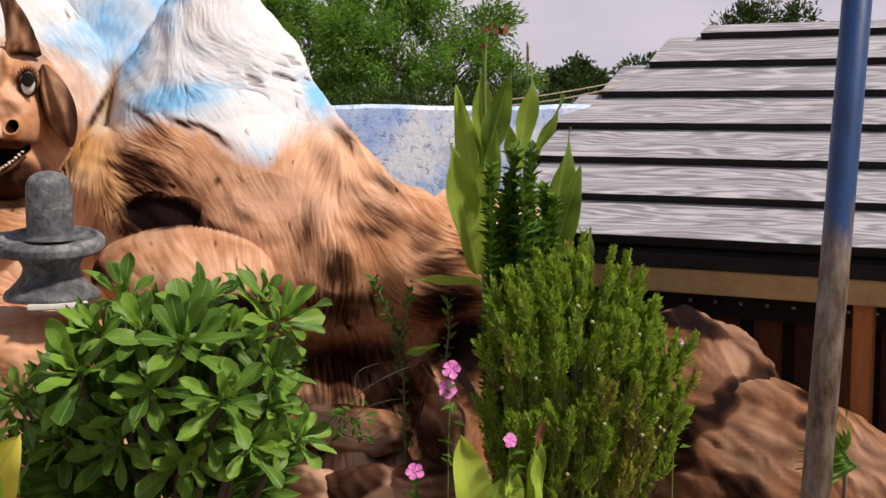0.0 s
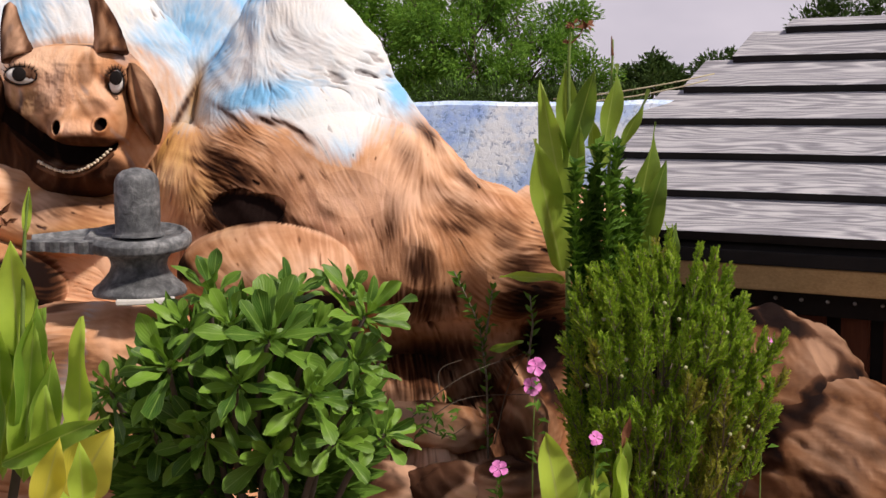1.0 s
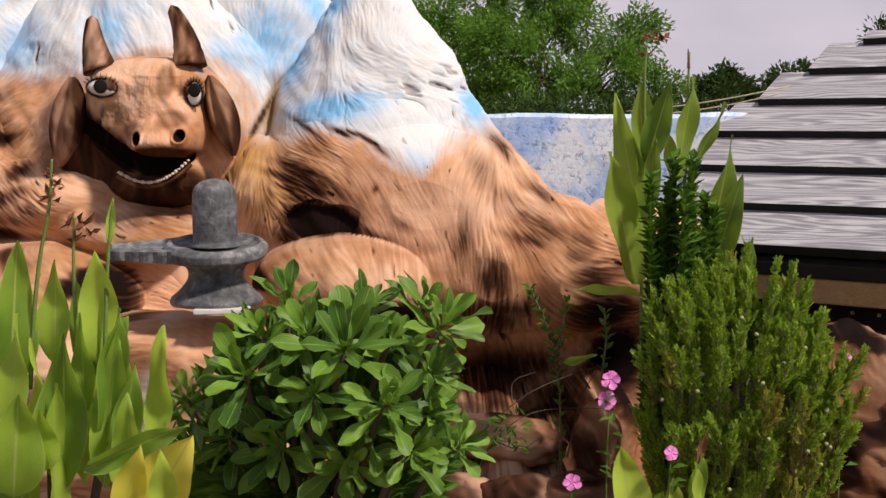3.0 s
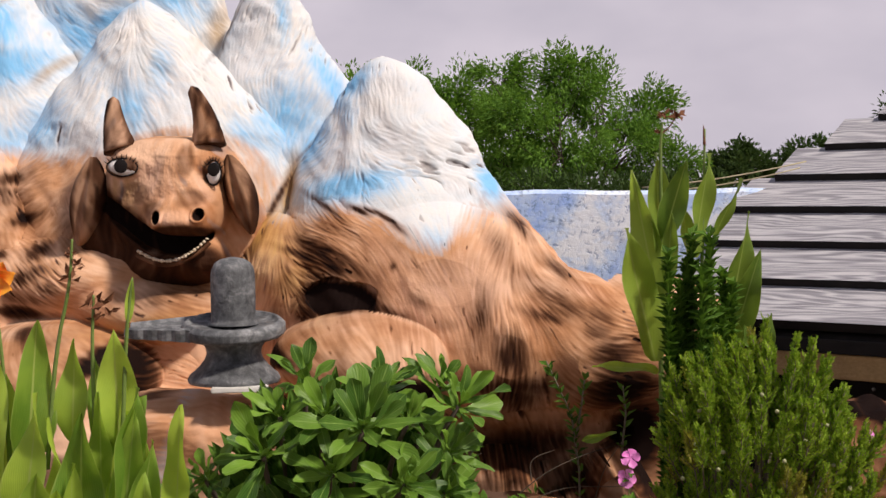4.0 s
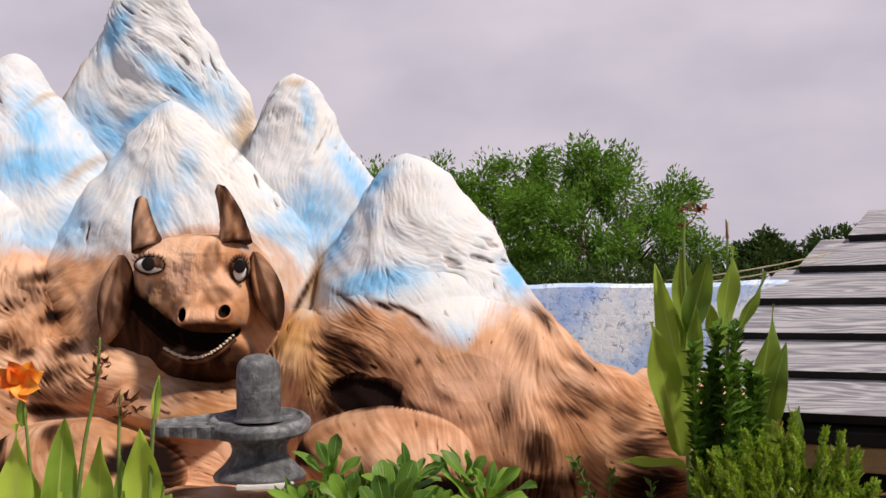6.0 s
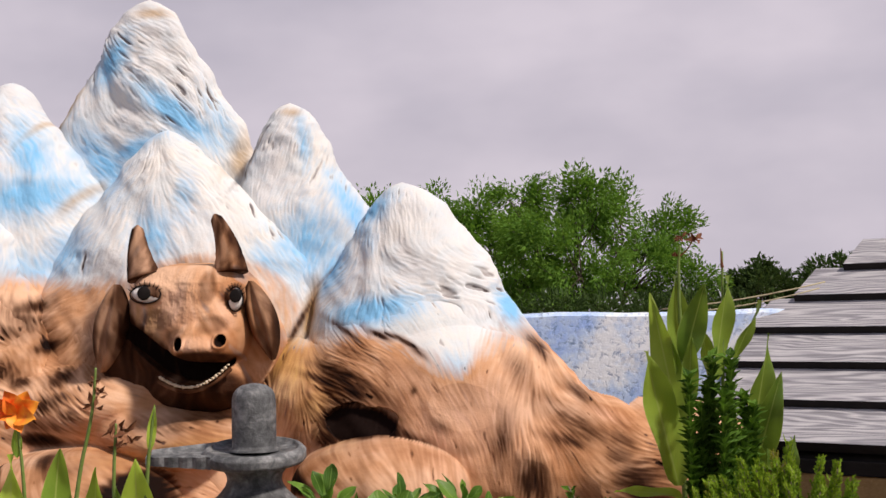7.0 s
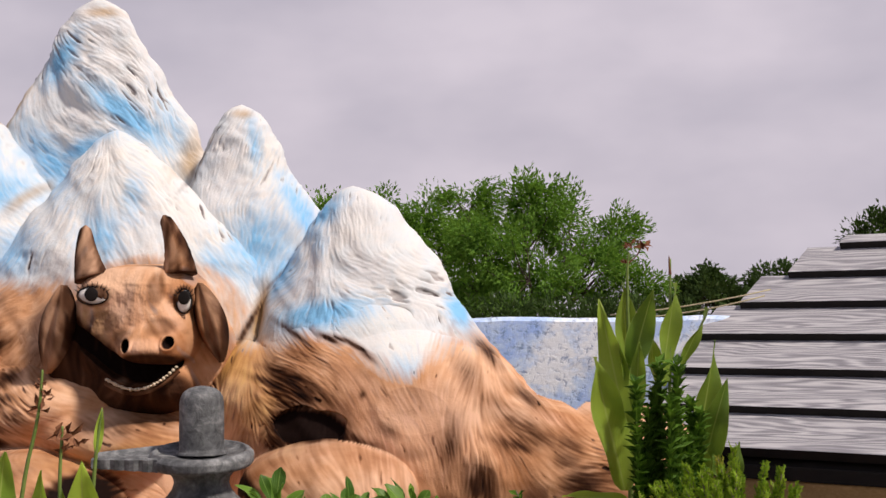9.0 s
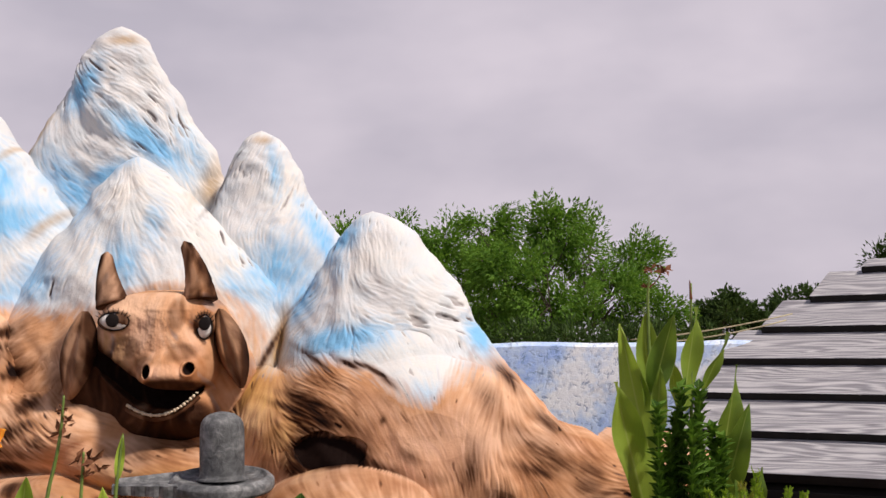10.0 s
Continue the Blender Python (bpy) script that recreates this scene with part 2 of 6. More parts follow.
def shingle_material():
    """Grey painted cement plank with a raked wood grain."""
    k = Nodes("grey_plank")
    co = k.coord("Object")
    r = k.n.new("ShaderNodeObjectInfo").outputs["Random"]
    m = k.n.new("ShaderNodeCombineXYZ")
    k.l.new(k.math("MULTIPLY", r, 40.0), m.inputs[0])
    add = k.n.new("ShaderNodeVectorMath")
    k.l.new(co, add.inputs[0])
    k.l.new(m.outputs[0], add.inputs[1])
    v = add.outputs[0]
    warp = k.noise(v, 1.0, 3.0, 0.5, (0.8, 5.0, 5.0), 0.4)
    sep = k.n.new("ShaderNodeSeparateXYZ")
    k.l.new(v, sep.inputs[0])
    rings = k.math("SINE", k.math("MULTIPLY", k.math("ADD", sep.outputs[1], k.math("MULTIPLY", warp, 0.55)), 150.0))
    rings = k.math("ADD", k.math("MULTIPLY", rings, 0.5), 0.5)
    grain = k.noise(v, 1.0, 5.0, 0.6, (4.0, 110.0, 40.0))
    g = k.math("ADD", k.math("MULTIPLY", rings, 0.32), k.math("MULTIPLY", grain, 0.68))
    col = k.ramp(g, (0.28, (0.19, 0.185, 0.205)), (0.52, (0.345, 0.34, 0.365)), (0.76, (0.56, 0.55, 0.56)))
    return k.finish(col, 0.7, g, 0.5, 0.004, 0.25)


def wall_paint():
    """Blue limewash, blotched and scuffed, with whiter top."""
    k = Nodes("blue_limewash")
    p = k.place()
    a = k.noise(p, 2.4, 7.0, 0.7)
    b = k.noise(p, 30.0, 6.0, 0.72, None, 0.6)
    c = k.noise(p, 9.0, 5.0, 0.7)
    col = k.ramp(a, (0.40, (0.36, 0.53, 0.92)), (0.50, (0.58, 0.72, 0.95)), (0.58, (0.86, 0.90, 0.95)))
    col = k.mix(k.math("MULTIPLY", k.math("MULTIPLY", k.ramp(b, (0.40, 1.0), (0.47, 0.0)), k.ramp(c, (0.44, 1.0), (0.60, 0.15))), 0.75), col, (0.16, 0.24, 0.42))
    col = k.mix(k.math("MULTIPLY", k.ramp(c, (0.56, 0.0), (0.70, 1.0)), 0.6), col, (0.66, 0.77, 0.95))
    return k.finish(col, 0.85, b, 0.5, 0.01, 0.2)


def pole_paint():
    """Steel tube: blue paint above, worn to grey and rust lower down."""
    k = Nodes("worn_blue_steel")
    p = k.place()
    sep = k.n.new("ShaderNodeSeparateXYZ")
    k.l.new(p, sep.inputs[0])
    n = k.noise(p, 30.0, 6.0, 0.7, (1.0, 1.0, 0.35))
    h = k.math("ADD", k.math("MULTIPLY", k.math("SUBTRACT", sep.outputs[2], 1.40), 2.2), n)
    worn = k.ramp(k.noise(p, 45.0, 5.0, 0.7, (1.0, 1.0, 0.3)), (0.36, (0.06, 0.035, 0.022)), (0.5, (0.15, 0.115, 0.085)), (0.68, (0.25, 0.22, 0.18)))
    blue = k.ramp(n, (0.3, (0.004, 0.028, 0.09)), (0.7, (0.010, 0.06, 0.19)))
    return k.finish(k.mix(k.ramp(h, (0.38, 0.0), (0.62, 1.0)), worn, blue), 0.45, n, 0.2, 0.002, 0.5)


SHINGLE, WALL_BLUE, POLE = shingle_material(), wall_paint(), pole_paint()


# ---- building blocks ----
def empty(name, at, label, category, group="", kind=""):
    ob = new(name)
    ob.location = at
    ob.empty_display_size = 0.1
    return tagged(ob, label, category, group, kind)


def mesh_object(name, mesh, material, parent=None, label="", smooth=True):
    """Links a mesh; its coordinates are the world's unless the parent moves."""
    ob = new(name, mesh)
    for m in material if isinstance(material, (list, tuple)) else [material]:
        mesh.materials.append(m)
    if smooth:
        mesh.shade_smooth()
    if parent:
        ob.parent = parent
        ob.matrix_parent_inverse = Matrix.Translation(-parent.location) if parent.type == "EMPTY" else Matrix()
    return tagged(ob, label)


def part(name, bm, material, parent=None, label="", smooth=True):
    mesh = bpy.data.meshes.new(name)
    bm.to_mesh(mesh)
    bm.free()
    return mesh_object(name, mesh, material, parent, label, smooth)


def from_arrays(name, verts, faces, uvs=None):
    mesh = bpy.data.meshes.new(name)
    mesh.from_pydata([tuple(v) for v in verts], [], [tuple(f) for f in faces])
    if uvs is not None:
        layer = mesh.uv_layers.new(name="UVMap")
        idx = np.empty(len(mesh.loops), dtype=np.int32)
        mesh.loops.foreach_get("vertex_index", idx)
        layer.data.foreach_set("uv", np.asarray(uvs, dtype=np.float32)[idx].ravel())
    mesh.update()
    return mesh


def fbm(x, y, z, octaves=3):
    return noise.fractal(Vector((x, y, z)), 0.9, 2.1, octaves)


def sm(a, b, v):
    t = min(1.0, max(0.0, (v - a) / (b - a)))
    return t * t * (3 - 2 * t)


def box(bm, size, at=(0, 0, 0), turn=0.0, bevel=0.0):
    m = Matrix.Translation(at) @ Matrix.Rotation(turn, 4, "Z") @ Matrix.Diagonal((*size, 1))
    made = bmesh.ops.create_cube(bm, size=1.0, matrix=m)
    if bevel:
        edges = {e for v in made["verts"] for e in v.link_edges}
        bmesh.ops.bevel(bm, geom=list(edges), offset=bevel, segments=2, affect="EDGES")


def tube(points, radii, sides=7):
    """Vertices and faces of a tapering tube along points."""
    pts = [Vector(p) for p in points]
    verts, faces = [], []
    for i, p in enumerate(pts):
        d = (pts[min(i + 1, len(pts) - 1)] - pts[max(i - 1, 0)]).normalized()
        a = d.orthogonal().normalized()
        b = d.cross(a)
        r = radii[i] if isinstance(radii, (list, tuple)) else radii
        verts += [p + r * (math.cos(q) * a + math.sin(q) * b) for q in (2 * math.pi * j / sides for j in range(sides))]
    for i, j in itertools.product(range(len(pts) - 1), range(sides)):
        k = (j + 1) % sides
        faces.append((i * sides + j, i * sides + k, (i + 1) * sides + k, (i + 1) * sides + j))
    faces += [tuple(range(sides))[::-1], tuple((len(pts) - 1) * sides + j for j in range(sides))]
    return verts, faces


def tubes(list_of):
    """Joins several (points, radii, sides) tubes into arrays."""
    verts, faces = [], []
    for points, radii, sides in list_of:
        v, f = tube(points, radii, sides)
        o = len(verts)
        verts += v
        faces += [tuple(i + o for i in q) for q in f]
    return verts, faces


def bend(a, b, sag=0.0, side=0.0, n=7):
    a, b = Vector(a), Vector(b)
    d = b - a
    s = Vector((d.y, -d.x, 0))
    s = s.normalized() if s.length > 1e-5 else Vector((1, 0, 0))
    return [a + d * t + Vector((0, 0, -sag * 4 * t * (1 - t))) + s * side * 4 * t * (1 - t) for t in (i / (n - 1) for i in range(n))]


def turned(profile, sides=48):
    """A lathe body from (radius, height) pairs, closed at both ends."""
    verts, faces = [], []
    sharp = [profile[0]]
    for (ra, ha), (rb, hb) in zip(profile, profile[1:]):
        sharp += [(ra + (rb - ra) * t, ha + (hb - ha) * t) for t in (0.12, 0.88)]
    profile = sharp + [profile[-1]]
    for r, h in profile:
        verts += [(r * math.cos(q), r * math.sin(q), h) for q in (2 * math.pi * j / sides for j in range(sides))]
    for i, j in itertools.product(range(len(profile) - 1), range(sides)):
        k = (j + 1) % sides
        faces.append((i * sides + j, i * sides + k, (i + 1) * sides + k, (i + 1) * sides + j))
    faces += [tuple(range(sides))[::-1], tuple((len(profile) - 1) * sides + j for j in range(sides))]
    return verts, faces


LATTICE = np.random.RandomState(4).uniform(-1, 1, (256, 256))


def grain(x, z, seed=0):
    """Smooth lattice noise over arrays, about -1 to 1."""
    x, z = np.asarray(x, dtype=float) + seed * 17.3, np.asarray(z, dtype=float) + seed * 5.9
    ix, iz = np.floor(x).astype(int), np.floor(z).astype(int)
    fx, fz = x - ix, z - iz
    fx, fz = fx * fx * (3 - 2 * fx), fz * fz * (3 - 2 * fz)
    a, b, c, d = ix & 255, (ix + 1) & 255, iz & 255, (iz + 1) & 255
    return (LATTICE[a, c] * (1 - fx) + LATTICE[b, c] * fx) * (1 - fz) + (LATTICE[a, d] * (1 - fx) + LATTICE[b, d] * fx) * fz


def grains(x, z, seed=0, octaves=3):
    return sum(grain(x * 2.03 ** k, z * 2.03 ** k, seed + k * 3) * 0.55 ** k for k in range(octaves))


def strokes(x, z, angle, length, width, seed=0, steps=7):
    """Raked strokes: noise drawn out along a field of angles (from straight down, to the right). Mean 0, spread 1."""
    x, z = np.asarray(x, dtype=float), np.asarray(z, dtype=float)
    total = grain(x / width, z / width, seed)
    step = length / 2 / steps
    for sign in (-1, 1):
        px, pz = x, z
        for k in range(steps):
            a = angle(px, pz)
            px, pz = px + sign * step * np.sin(a), pz - sign * step * np.cos(a)
            total = total + grain(px / width, pz / width, seed) * math.cos(math.pi / 2 * (k + 1) / (steps + 1))
    return (total - total.mean()) / (total.std() + 1e-9)


def ease(a, b, v):
    t = np.clip((v - a) / (b - a), 0, 1)
    return t * t * (3 - 2 * t)


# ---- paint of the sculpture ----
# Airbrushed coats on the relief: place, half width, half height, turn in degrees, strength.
# Beside airbrushed marks, these lay the shade of cave and hollows into the paint.
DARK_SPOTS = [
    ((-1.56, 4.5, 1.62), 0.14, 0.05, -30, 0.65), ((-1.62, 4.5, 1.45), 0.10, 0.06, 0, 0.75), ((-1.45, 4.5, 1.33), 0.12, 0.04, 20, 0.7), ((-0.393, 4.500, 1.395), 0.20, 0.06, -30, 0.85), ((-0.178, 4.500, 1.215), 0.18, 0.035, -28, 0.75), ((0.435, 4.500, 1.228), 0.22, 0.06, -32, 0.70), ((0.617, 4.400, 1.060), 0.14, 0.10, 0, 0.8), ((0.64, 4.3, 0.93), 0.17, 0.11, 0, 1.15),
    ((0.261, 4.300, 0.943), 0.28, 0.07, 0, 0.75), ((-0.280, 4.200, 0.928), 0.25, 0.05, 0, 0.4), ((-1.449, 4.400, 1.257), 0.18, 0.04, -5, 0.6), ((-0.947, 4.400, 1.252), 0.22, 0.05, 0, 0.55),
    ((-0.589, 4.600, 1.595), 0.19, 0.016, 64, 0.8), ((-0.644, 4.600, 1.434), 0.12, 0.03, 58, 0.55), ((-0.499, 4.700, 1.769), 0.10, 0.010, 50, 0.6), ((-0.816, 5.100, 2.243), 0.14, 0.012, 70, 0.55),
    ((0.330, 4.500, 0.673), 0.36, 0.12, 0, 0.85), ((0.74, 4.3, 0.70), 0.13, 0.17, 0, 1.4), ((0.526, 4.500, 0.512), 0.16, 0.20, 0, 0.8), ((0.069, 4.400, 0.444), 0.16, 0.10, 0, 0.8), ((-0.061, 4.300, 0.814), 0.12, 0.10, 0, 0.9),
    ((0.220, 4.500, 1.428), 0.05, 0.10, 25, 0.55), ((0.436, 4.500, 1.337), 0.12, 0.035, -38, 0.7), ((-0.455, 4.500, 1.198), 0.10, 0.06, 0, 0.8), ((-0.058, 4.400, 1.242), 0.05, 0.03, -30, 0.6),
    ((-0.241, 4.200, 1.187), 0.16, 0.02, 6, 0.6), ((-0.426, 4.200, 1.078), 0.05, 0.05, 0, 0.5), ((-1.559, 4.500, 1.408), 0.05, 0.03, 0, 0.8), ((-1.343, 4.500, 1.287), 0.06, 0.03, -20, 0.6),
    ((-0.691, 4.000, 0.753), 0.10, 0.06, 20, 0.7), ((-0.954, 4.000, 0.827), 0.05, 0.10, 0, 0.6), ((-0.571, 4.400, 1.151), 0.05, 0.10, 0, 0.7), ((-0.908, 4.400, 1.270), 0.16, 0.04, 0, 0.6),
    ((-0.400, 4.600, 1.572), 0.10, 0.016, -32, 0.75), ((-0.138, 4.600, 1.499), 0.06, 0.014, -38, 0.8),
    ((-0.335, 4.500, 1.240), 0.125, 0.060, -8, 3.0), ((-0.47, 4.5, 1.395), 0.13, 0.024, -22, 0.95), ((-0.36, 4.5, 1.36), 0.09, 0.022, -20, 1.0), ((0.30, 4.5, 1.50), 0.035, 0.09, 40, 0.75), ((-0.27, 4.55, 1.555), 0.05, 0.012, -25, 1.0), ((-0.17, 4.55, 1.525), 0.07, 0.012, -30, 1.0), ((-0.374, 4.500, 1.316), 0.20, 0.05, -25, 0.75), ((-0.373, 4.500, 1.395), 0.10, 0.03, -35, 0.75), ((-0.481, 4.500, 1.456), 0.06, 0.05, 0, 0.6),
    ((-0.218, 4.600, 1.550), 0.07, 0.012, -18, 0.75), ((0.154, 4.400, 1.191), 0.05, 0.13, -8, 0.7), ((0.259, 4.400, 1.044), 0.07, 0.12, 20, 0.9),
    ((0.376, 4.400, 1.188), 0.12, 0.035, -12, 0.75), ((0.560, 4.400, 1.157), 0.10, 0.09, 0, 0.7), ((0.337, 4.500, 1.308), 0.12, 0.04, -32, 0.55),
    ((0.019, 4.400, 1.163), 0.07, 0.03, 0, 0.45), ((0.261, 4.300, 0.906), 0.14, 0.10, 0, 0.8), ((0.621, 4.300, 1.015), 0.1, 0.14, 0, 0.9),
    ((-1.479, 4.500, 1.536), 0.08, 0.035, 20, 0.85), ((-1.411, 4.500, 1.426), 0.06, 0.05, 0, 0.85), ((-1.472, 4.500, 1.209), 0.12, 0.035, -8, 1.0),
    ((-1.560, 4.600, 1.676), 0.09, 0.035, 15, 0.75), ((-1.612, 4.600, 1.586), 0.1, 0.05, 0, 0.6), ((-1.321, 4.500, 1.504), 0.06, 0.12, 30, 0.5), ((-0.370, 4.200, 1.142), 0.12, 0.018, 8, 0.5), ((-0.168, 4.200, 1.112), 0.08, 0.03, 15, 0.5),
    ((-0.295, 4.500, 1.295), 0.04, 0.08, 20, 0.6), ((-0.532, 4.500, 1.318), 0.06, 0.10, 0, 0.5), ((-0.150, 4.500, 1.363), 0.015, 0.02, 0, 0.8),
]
BLUE_SPOTS = [
    ((-0.304, 4.700, 1.643), 0.20, 0.06, 8, 1.0), ((-0.468, 4.700, 1.799), 0.07, 0.13, -25, 0.75), ((0.202, 4.700, 1.648), 0.05, 0.09, 25, 0.9),
    ((-0.306, 4.800, 2.022), 0.10, 0.045, 40, 0.8), ((-0.562, 5.000, 1.900), 0.14, 0.17, 0, 0.75), ((-0.406, 5.000, 2.051), 0.05, 0.20, 30, 0.75),
    ((-0.590, 5.000, 2.316), 0.03, 0.14, 8, 0.6), ((-1.126, 5.200, 2.463), 0.24, 0.06, -38, 0.95), ((-1.398, 5.200, 2.694), 0.06, 0.13, -30, 0.9),
    ((-1.285, 5.100, 2.315), 0.20, 0.05, 20, 0.8), ((-1.414, 5.000, 2.259), 0.08, 0.22, 40, 0.8), ((-1.636, 5.000, 2.109), 0.22, 0.10, 10, 0.9),
    ((-1.656, 5.000, 2.284), 0.07, 0.18, 25, 0.8), ((-1.467, 4.800, 1.877), 0.12, 0.12, 0, 0.65), ((-1.129, 4.800, 1.937), 0.09, 0.13, 10, 0.7),
    ((-1.022, 4.800, 2.083), 0.05, 0.12, 0, 0.5), ((-0.688, 4.800, 1.827), 0.12, 0.06, -40, 0.6), ((0.003, 4.600, 1.427), 0.10, 0.07, 0, 0.5),
    ((-1.589, 4.600, 1.808), 0.12, 0.10, 0, 0.65), ((-0.944, 5.200, 2.416), 0.05, 0.18, 30, 0.5),
]
OCHRE_SPOTS = [
    ((-0.583, 4.600, 1.433), 0.14, 0.16, 0, 0.62), ((-0.50, 4.5, 1.30), 0.12, 0.12, 0, 0.6), ((-0.454, 4.500, 1.238), 0.16, 0.08, 0, 0.5), ((-0.690, 4.500, 1.319), 0.12, 0.10, 0, 0.55), ((-0.947, 4.400, 1.174), 0.3, 0.06, 0, 0.45),
    ((-0.550, 4.600, 1.635), 0.03, 0.17, -12, 0.85), ((-0.623, 4.600, 1.474), 0.035, 0.14, -22, 0.8), ((-0.871, 5.100, 2.288), 0.05, 0.12, -10, 0.7),
    ((-1.605, 5.200, 2.480), 0.022, 0.20, -32, 0.7), ((-1.470, 5.000, 2.110), 0.03, 0.12, -38, 0.62), ((-1.235, 5.200, 2.896), 0.09, 0.03, 0, 0.65),
    ((-0.644, 5.000, 2.448), 0.05, 0.025, 0, 0.6),
]
PALE_SPOTS = [
    ((0.080, 4.500, 1.291), 0.26, 0.20, 0, 0.95), ((-0.097, 4.500, 1.392), 0.16, 0.09, -20, 0.6), ((-0.278, 4.200, 1.187), 0.20, 0.035, 4, 0.3),
    ((0.185, 4.600, 1.485), 0.10, 0.08, 0, 0.8), ((-0.059, 4.400, 1.087), 0.12, 0.10, 0, 0.6), ((-1.166, 4.500, 1.246), 0.12, 0.05, -20, 0.4),
    ((0.212, 4.400, 1.142), 0.05, 0.12, 0, 0.6), ((0.495, 4.500, 1.267), 0.10, 0.03, -15, 0.7), ((0.297, 4.100, 0.449), 0.4, 0.05, 0, 0.6),
    ((-1.023, 4.000, 0.933), 0.12, 0.10, 0, 0.5), ((-0.689, 4.000, 0.930), 0.12, 0.06, 0, 0.5),
]
# Height of the snow line over x.
SNOW_X = [-1.9, -1.45, -1.2, -0.95, -0.75, -0.62, -0.50, -0.374, -0.226, -0.152, -0.064, -0.016, 0.058, 0.108, 0.182, 0.268, 0.4]
SNOW_Z = [1.79, 1.78, 1.77, 1.78, 1.62, 1.53, 1.52, 1.57, 1.565, 1.515, 1.47, 1.41, 1.465, 1.525, 1.54, 1.555, 1.56]


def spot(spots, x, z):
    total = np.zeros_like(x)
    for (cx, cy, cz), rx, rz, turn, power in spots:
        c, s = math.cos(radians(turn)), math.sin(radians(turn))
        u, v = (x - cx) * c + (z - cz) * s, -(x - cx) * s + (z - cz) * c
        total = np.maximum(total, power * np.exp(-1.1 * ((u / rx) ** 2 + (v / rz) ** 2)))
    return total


def coat(x, z):
    """Brown, blue, dark and ochre over the relief."""
    soft = 0.075 + 0.075 * ease(0.02, 0.12, x)
    brown = sum(ease(1, -1, (z - np.interp(x + o, SNOW_X, SNOW_Z) - 0.02 * grains(x * 9, z * 3, 3)) / soft) for o in (-0.05, -0.025, 0.0, 0.025, 0.05)) / 5
    halo = ((x + 0.925) / 0.345) ** 2 + ((z - 1.640) / 0.225) ** 2
    brown = np.maximum(brown, 0.62 * ease(1.25, 0.80, halo))
    brown = brown + ease(0.75, 1.0, brown) * spot(PALE_SPOTS, x, z)
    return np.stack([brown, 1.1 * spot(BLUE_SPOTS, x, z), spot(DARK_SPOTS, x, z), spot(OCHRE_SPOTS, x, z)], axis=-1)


def set_paint(mesh, colours, fur):
    a = mesh.color_attributes.new("paint", "FLOAT_COLOR", "POINT")
    a.data.foreach_set("color", np.asarray(colours, dtype=np.float32).ravel())
    b = mesh.attributes.new("fur", "FLOAT", "POINT")
    b.data.foreach_set("value", np.asarray(fur, dtype=np.float32).ravel())


def sheet(name, verts, quads):
    """A mesh of quads from arrays."""
    verts, quads = np.asarray(verts, dtype=np.float32).reshape(-1, 3), np.asarray(quads, dtype=np.int32).reshape(-1, 4)
    used = np.unique(quads)
    back = np.full(len(verts), -1, dtype=np.int32)
    back[used] = np.arange(len(used))
    mesh = bpy.data.meshes.new(name)
    mesh.vertices.add(len(used))
    mesh.vertices.foreach_set("co", verts[used].ravel())
    mesh.loops.add(len(quads) * 4)
    mesh.loops.foreach_set("vertex_index", back[quads].ravel())
    mesh.polygons.add(len(quads))
    mesh.polygons.foreach_set("loop_start", np.arange(len(quads), dtype=np.int32) * 4)
    mesh.update(calc_edges=True)
    return mesh, used


PEAKS = []


